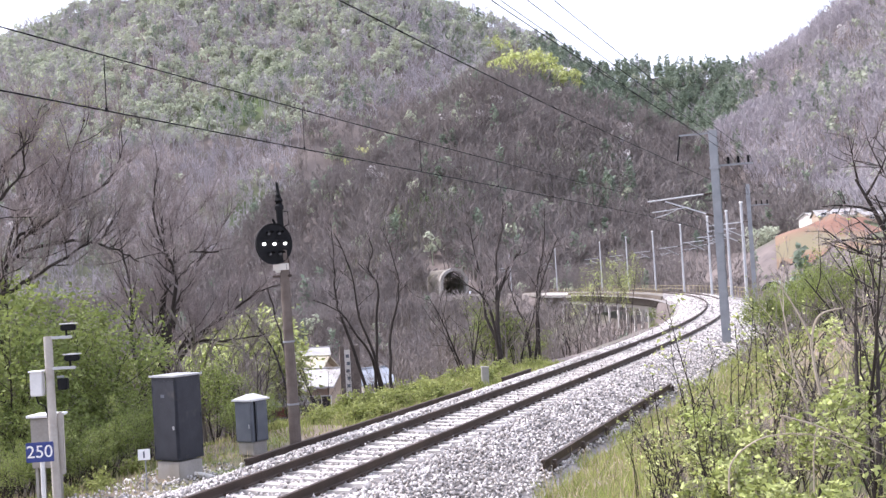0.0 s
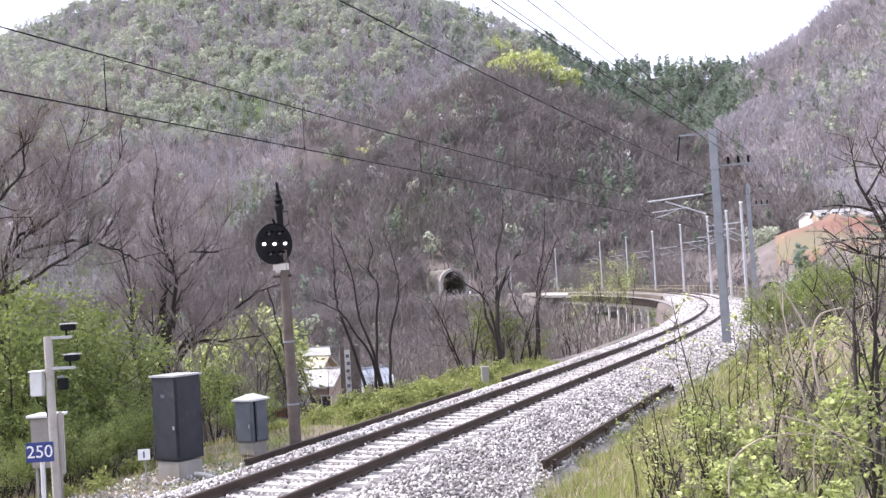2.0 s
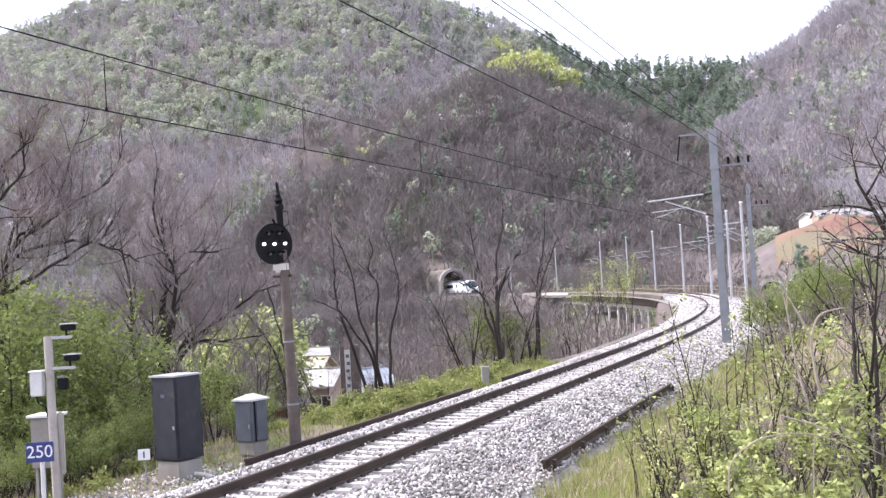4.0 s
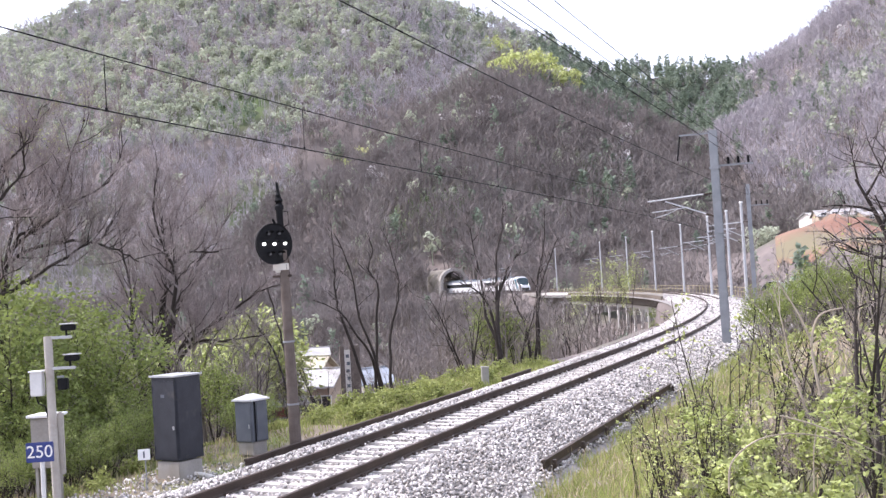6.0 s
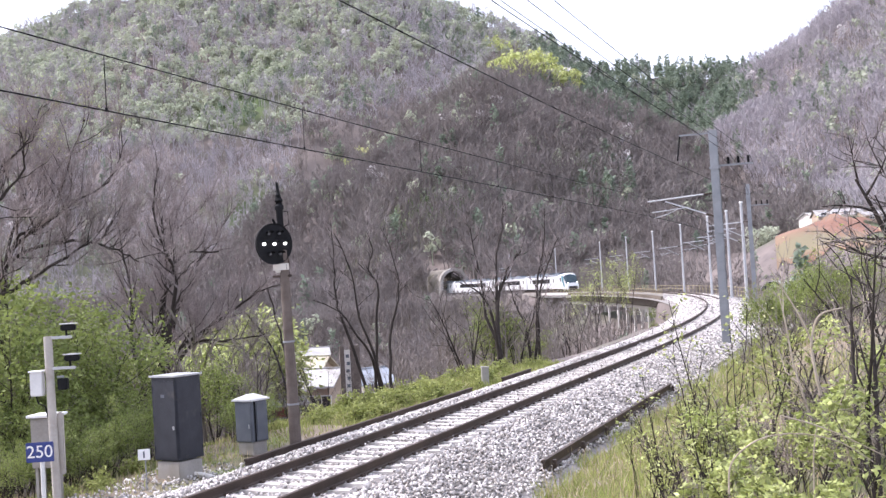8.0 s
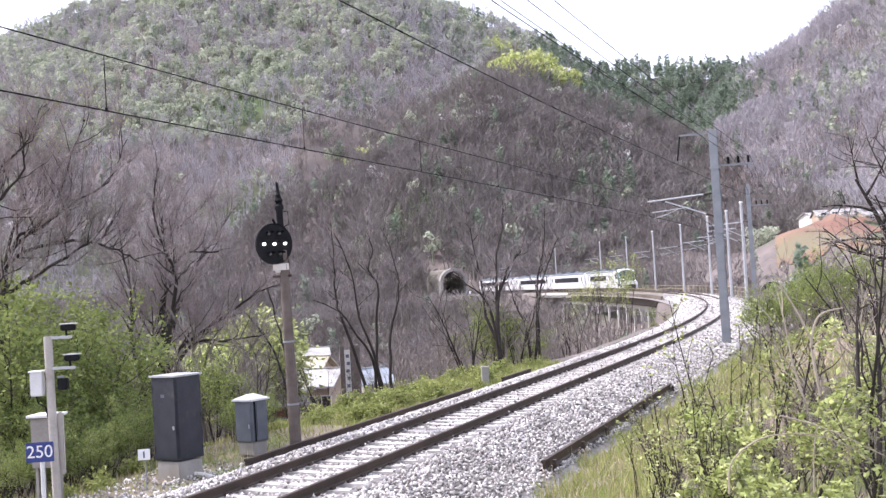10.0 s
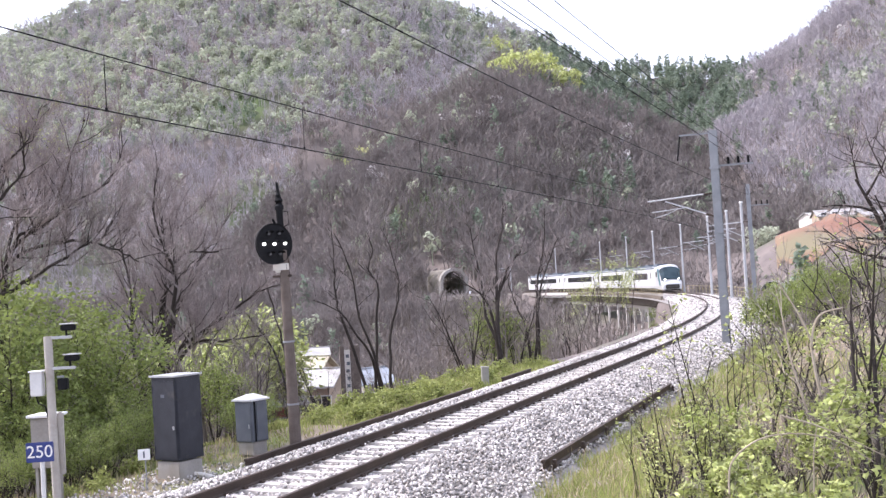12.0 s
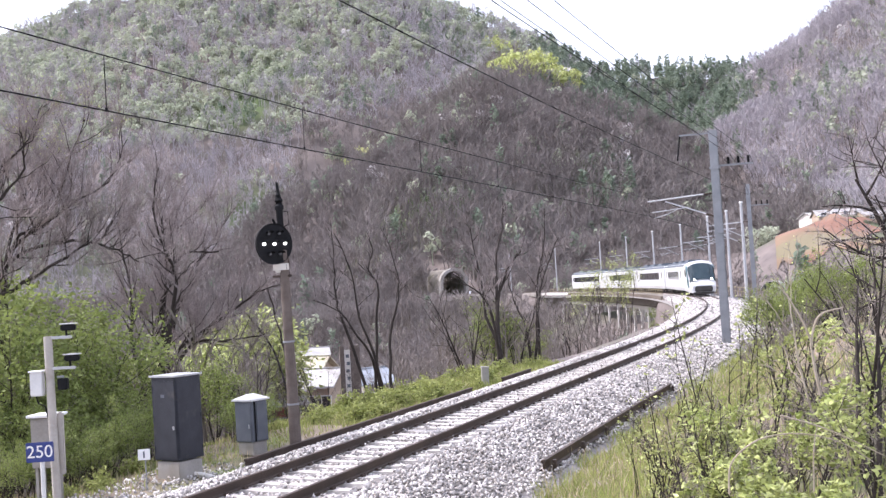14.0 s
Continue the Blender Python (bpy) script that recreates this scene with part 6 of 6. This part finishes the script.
def railcar(i):
    L = CAR_LENS[i]
    lead = i == 0
    f, r = L / 2, -L / 2
    t = thing("railcar", pose(0, 0, 0), "white leading railcar with a dark windscreen and lit headlights" if lead else "white railcar of an electric train with a long dark window", "railcar", "cars of the train")
    bm = bmnew()
    rows = [(r, section(1.42, 0.62, 3.15, 3.70)), (r + 0.15, section(1.46, 0.55, 3.2, 3.76))]
    if lead:
        rows += [(f - 6.5, section(1.46, 0.55, 3.2, 3.76)), (f - 5.0, section(1.46, 0.5, 3.22, 3.84)), (f - 2.5, CAB_TOP), (f - 0.4, CAB_LOW), (f - 0.08, section(1.3, 0.36, 1.05, 1.3)), (f, section(1.2, 0.42, 0.95, 1.15))]
    else:
        rows += [(f - 0.15, section(1.46, 0.55, 3.2, 3.76)), (f, section(1.42, 0.62, 3.15, 3.70))]
    loft(bm, rows)
    part("body", bm, M_TRAIN, t)
    bm = bmnew()
    box(bm, 0, (f - (5.5 if lead else 0.4) + r + 0.4) / 2, 3.62, 2.25, L - (6.0 if lead else 0.8), 0.34, 0.1)
    roof = part("roof_fairing", bm, M_ROOFGREY, t, "blue-grey roof fairing")
    for k in range(3):
        bm = bmnew()
        box(bm, 0, r + L * (0.2 + 0.26 * k), 3.88, 1.5, 3.6, 0.30, 0.06)
        part("roof_unit", bm, M_ROOFGREY, roof)
    for sx in (-1, 1):
        bm = bmnew()
        box(bm, sx * 1.30, (r + f - (6 if lead else 0)) / 2, 3.42, 0.30, L - (7 if lead else 1), 0.22, 0.03)
        part("cornice", bm, M_ROOFGREY, t)
        for a, b in WINDOWS[i]:
            bm = bmnew()
            box(bm, sx * 1.462, f - (a + b) / 2, 2.30, 0.03, b - a, 0.95, 0.01)
            w = part("window_band", bm, M_GLASSDARK, t, "long dark tinted window")
            n = int((b - a) / 2.5)
            for k in range(1, n):
                bm = bmnew()
                box(bm, sx * 1.472, f - a - (b - a) * k / n, 2.30, 0.03, 0.09, 0.95)
                part("mullion", bm, M_BLACK, w)
        doors = (L - 3.0,) if lead else (2.2, L - 1.6)
        for q in doors + ((9.6,) if lead else ()):
            bm = bmnew()
            box(bm, sx * 1.463, f - q, 1.95, 0.03, 1.15, 2.3, 0.01)
            d = part("door", bm, M_PALEMETAL, t, "pale grey sliding door")
            bm = bmnew()
            box(bm, sx * 1.472, f - q, 2.4, 0.03, 0.6, 0.85, 0.01)
            part("door_pane", bm, M_GLASSDARK, d)
    for y in (r + 4.2, f - (6.5 if lead else 4.2)):
        bm = bmnew()
        box(bm, 0, y, 0.55, 2.3, 3.4, 0.35, 0.05)
        bg = part("bogie", bm, M_UNDER, t)
        for dy in (-1.15, 1.15):
            for sx in (-0.75, 0.75):
                bm = bmnew()
                tube(bm, [(sx - 0.07, y + dy, 0.43), (sx + 0.07, y + dy, 0.43)], 0.43, 18)
                part("wheel", bm, M_UNDER, bg)
    for k, y in enumerate((-3.4, 0.2, 3.6)):
        bm = bmnew()
        box(bm, 0, y, 0.56, 2.4, 2.6, 0.5, 0.05)
        part("equipment_box", bm, M_UNDER, t)
    bm = bmnew()
    box(bm, 0, r - 0.15, 2.0, 1.2, 0.35, 2.3, 0.06)
    part("gangway", bm, M_UNDER, t, "dark rubber gangway")
    if lead:
        # windscreen lies on the sloping nose
        bm = bmnew()
        rows = []
        for k in range(8):
            q = 0.16 + 0.83 * k / 7
            row = []
            for (xa, za), (xb, zb) in list(zip(CAB_TOP, CAB_LOW))[2:-2]:
                row.append(bm.verts.new((xa + (xb - xa) * q, f - 2.5 + 2.1 * q + 0.05, za + (zb - za) * q + 0.05)))
            rows.append(row)
        for a, b in zip(rows, rows[1:]):
            for k in range(len(rows[0]) - 1):
                bm.faces.new((a[k], a[k + 1], b[k + 1], b[k]))
        bmesh.ops.solidify(bm, geom=bm.faces[:], thickness=0.04)
        part("windscreen", bm, M_SCREEN, t, "large dark windscreen")
        for sx in (-1, 1):
            bm = bmnew()
            tube(bm, [(sx * 0.92, f - 0.8, 1.80), (sx * 0.92, f - 0.20, 1.80)], 0.16, 16)
            hl = part("headlight_housing", bm, M_BLACK, t)
            bm = bmnew()
            tube(bm, [(sx * 0.92, f - 0.20, 1.80), (sx * 0.92, f - 0.17, 1.80)], 0.11, 16)
            part("headlight", bm, M_HEADLIGHT, hl, "lit white headlight")
            bm = bmnew()
            rows = [[bm.verts.new((sx * 1.475, f - y, z)) for y, z in row] for row in (((2.2, 3.3), (2.0, 2.4), (1.6, 1.6), (1.2, 1.0)), ((3.5, 3.35), (3.1, 2.4), (2.5, 1.55), (1.9, 0.9)))]
            for k in range(3):
                bm.faces.new((rows[0][k], rows[0][k + 1], rows[1][k + 1], rows[1][k]))
            bmesh.ops.solidify(bm, geom=bm.faces[:], thickness=0.02)
            part("teal_stripe", bm, M_TEAL, t, "teal swoosh beside the cab")
            bm = bmnew()
            box(bm, sx * 1.478, f - 4.3, 2.55, 0.03, 0.9, 0.8, 0.01)
            part("cab_window", bm, M_GLASSDARK, t)
        bm = bmnew()
        box(bm, 0, f + 0.02, 0.76, 1.9, 0.35, 0.62, 0.10)
        part("coupler_cover", bm, M_UNDER, t, "dark coupler recess")
        bm = bmnew()
        box(bm, 0, f - 0.1, 0.32, 2.2, 0.3, 0.28, 0.06)
        part("snow_plough", bm, M_UNDER, t)
    return t


CARS = [railcar(i) for i in range(4)]


def nose_at(t):
    u = 14.0 - t
    knots = ((0.0, 0.0), (5.3, 0.5), (6.6, 4.0), (8.0, 5.0), (10.5, -4.0), (12.0, -2.8), (14.0, 0.0))
    drift = 0.0
    for (a, va), (b, vb) in zip(knots, knots[1:]):
        if a <= t <= b:
            f = (t - a) / (b - a)
            drift = va + (vb - va) * f * f * (3 - 2 * f)
    return 131.0 + 19.3 * u + 0.08 * u * u + drift


def motions():
    start = 0.0
    for i, c in enumerate(CARS):
        rows = []
        for k in range(29):
            t = k * 0.5
            mid = nose_at(t) + start + CAR_LENS[i] / 2
            a, _ = track(mid - 9.5)
            b, _ = track(mid + 9.5)
            p = (a + b) / 2
            rows.append((t, Matrix.Translation(p) @ Matrix.Rotation(math.atan2(-(a - b).x, (a - b).y), 4, "Z")))
        walk(c, rows)
        start += CAR_LENS[i] + GAP
    # the wind in the near shrubs
    for i, sh in enumerate(SHRUBS):
        base = sh.matrix_basis.copy()
        amp = 1.1 + 0.5 * math.sin(i * 2.3)
        rows = []
        for k in range(36):
            t = k * 0.4
            sx = amp * (math.sin(1.9 * t + i * 1.3) + 0.6 * math.sin(3.7 * t + i * 2.1))
            sy = amp * (math.sin(1.4 * t + i * 0.7 + 1) + 0.5 * math.sin(3.1 * t + i))
            rows.append((min(t, 14.0), base @ pose(0, 0, 0, sx, sy, 0)))
        walk(sh, rows)


# ---- stones and sleepers ----
def stones():
    rng = np.random.default_rng(8)
    chunks = []
    for s0, s1, dens, r, d0, d1 in ((14, 21.5, 70, 0.03, -5.2, -3.0), (8.5, 22, 300, 0.030, -3.05, 3.25), (22, 46, 190, 0.036, -3.05, 3.25), (46, 80, 60, 0.065, -3.05, 3.25), (80, 150, 26, 0.09, -3.05, 3.25), (57, 112, 34, 0.075, 3.25, 4.9)):
        n = int((s1 - s0) * (d1 - d0) * dens)
        s = rng.uniform(s0, s1, n)
        d = rng.uniform(d0, d1, n)
        ph = ((s - SL0 + SL_PITCH / 2) % SL_PITCH) - SL_PITCH / 2
        on = (np.abs(d) < 1.24) & (np.abs(ph) < 0.15)
        on &= rng.uniform(0, 1, n) > 0.07
        s, d, ph = s[~on], d[~on], ph[~on]
        top = (np.abs(d) < 1.24) & (np.abs(ph) < 0.15)
        between = np.abs(d) < 1.3
        h = TH - np.clip(s - T_S0, 0, None) / T_R
        u = np.clip(s - T_S0, 0, None) / T_R
        sl = np.minimum(s, T_S0)
        bx = TN.x * T_OFF + TD.x * sl + T_R * (TD.x * np.sin(u) - TN.x * (1 - np.cos(u))) + d * np.cos(h)
        by = TN.y * T_OFF + TD.y * sl + T_R * (TD.y * np.sin(u) - TN.y * (1 - np.cos(u))) - d * np.sin(h)
        z = np.maximum(np.interp(d, [p[0] for p in BED], [p[1] for p in BED]), np.where(d < -3.05, height(bx, by), np.where(d > 3.25, -0.60, -9.0))) + np.where(between, rng.uniform(0.0, 0.045, len(s)), rng.uniform(0.0, 0.07, len(s)))
        z = np.where(top, -0.145, z)
        c = np.stack([bx, by, z], 1)
        m = len(c)
        o = np.array([[1, 0, 0], [-1, 0, 0], [0, 1, 0], [0, -1, 0], [0, 0, 1], [0, 0, -1.0]])
        q = rng.normal(size=(m, 3, 3))
        q0 = q[:, 0] / np.linalg.norm(q[:, 0], axis=1, keepdims=True)
        q1 = np.cross(q0, q[:, 1]); q1 /= np.linalg.norm(q1, axis=1, keepdims=True)
        q2 = np.cross(q0, q1)
        rot = np.stack([q0, q1, q2], 1)
        sc = r * rng.uniform(0.6, 1.5, (m, 1, 3))
        v = (o[None] * rng.uniform(0.75, 1.25, (m, 6, 1)) * sc) @ rot + c[:, None, :]
        f = np.array([[0, 2, 4], [2, 1, 4], [1, 3, 4], [3, 0, 4], [2, 0, 5], [1, 2, 5], [3, 1, 5], [0, 3, 5]])
        chunks.append((v.reshape(-1, 3), (f[None] + (np.arange(m) * 6)[:, None, None]).reshape(-1, 3)))
    v, t = join(chunks)
    tagged(new("ballast_stones", mesh_arrays("ballast_stones", v, t, M_STONE)), "loose crushed grey and white ballast stones along the track", "ballast", kind="stuff")


SL0, SL_PITCH = 9.0, 0.56
stones()


def sleepers():
    prof = [(-0.14, -0.22), (0.14, -0.22), (0.115, 0.0), (-0.115, 0.0)]
    xs = [(-1.2, 0.03), (-1.17, 0.0), (-0.55, 0.0), (-0.3, 0.02), (0.3, 0.02), (0.55, 0.0), (1.17, 0.0), (1.2, 0.03)]
    verts = [(x, y, z - (dz if z > -0.1 else 0)) for x, dz in xs for y, z in prof]
    faces = [(i * 4 + k, i * 4 + (k + 1) % 4, i * 4 + 4 + (k + 1) % 4, i * 4 + 4 + k) for i in range(len(xs) - 1) for k in range(4)]
    faces += [(3, 2, 1, 0), tuple(4 * (len(xs) - 1) + k for k in range(4))]
    me = mesh_from("sleeper", verts, [f[::-1] for f in faces], M_SLEEPER)
    bm = bmnew()
    box(bm, 0, 0, 0.018, 0.06, 0.11, 0.05, 0.008)
    tube(bm, [(-0.01, -0.04, 0.03), (0.03, 0, 0.055), (-0.01, 0.04, 0.03)], 0.012, 5)
    clip = finish(bm, "rail_clip", M_RAIL)
    for i in range(290):
        s = SL0 + i * SL_PITCH
        p, h = track(s, 0.004 * math.sin(i * 7.1), -0.158)
        o = new("sleeper", me)
        o.parent = TRACK
        o.matrix_basis = Matrix.Translation(p) @ Matrix.Rotation(-h + 0.008 * math.sin(i * 3.3), 4, "Z")
        if i < 64:
            for x in (-0.86, -0.645, 0.645, 0.86):
                k = new("rail_clip", clip)
                k.parent = TRACK
                k.matrix_basis = o.matrix_basis @ pose(x, 0, 0.0, 0, 0, 0 if x in (-0.645, 0.86) else 180)


sleepers()
motions()
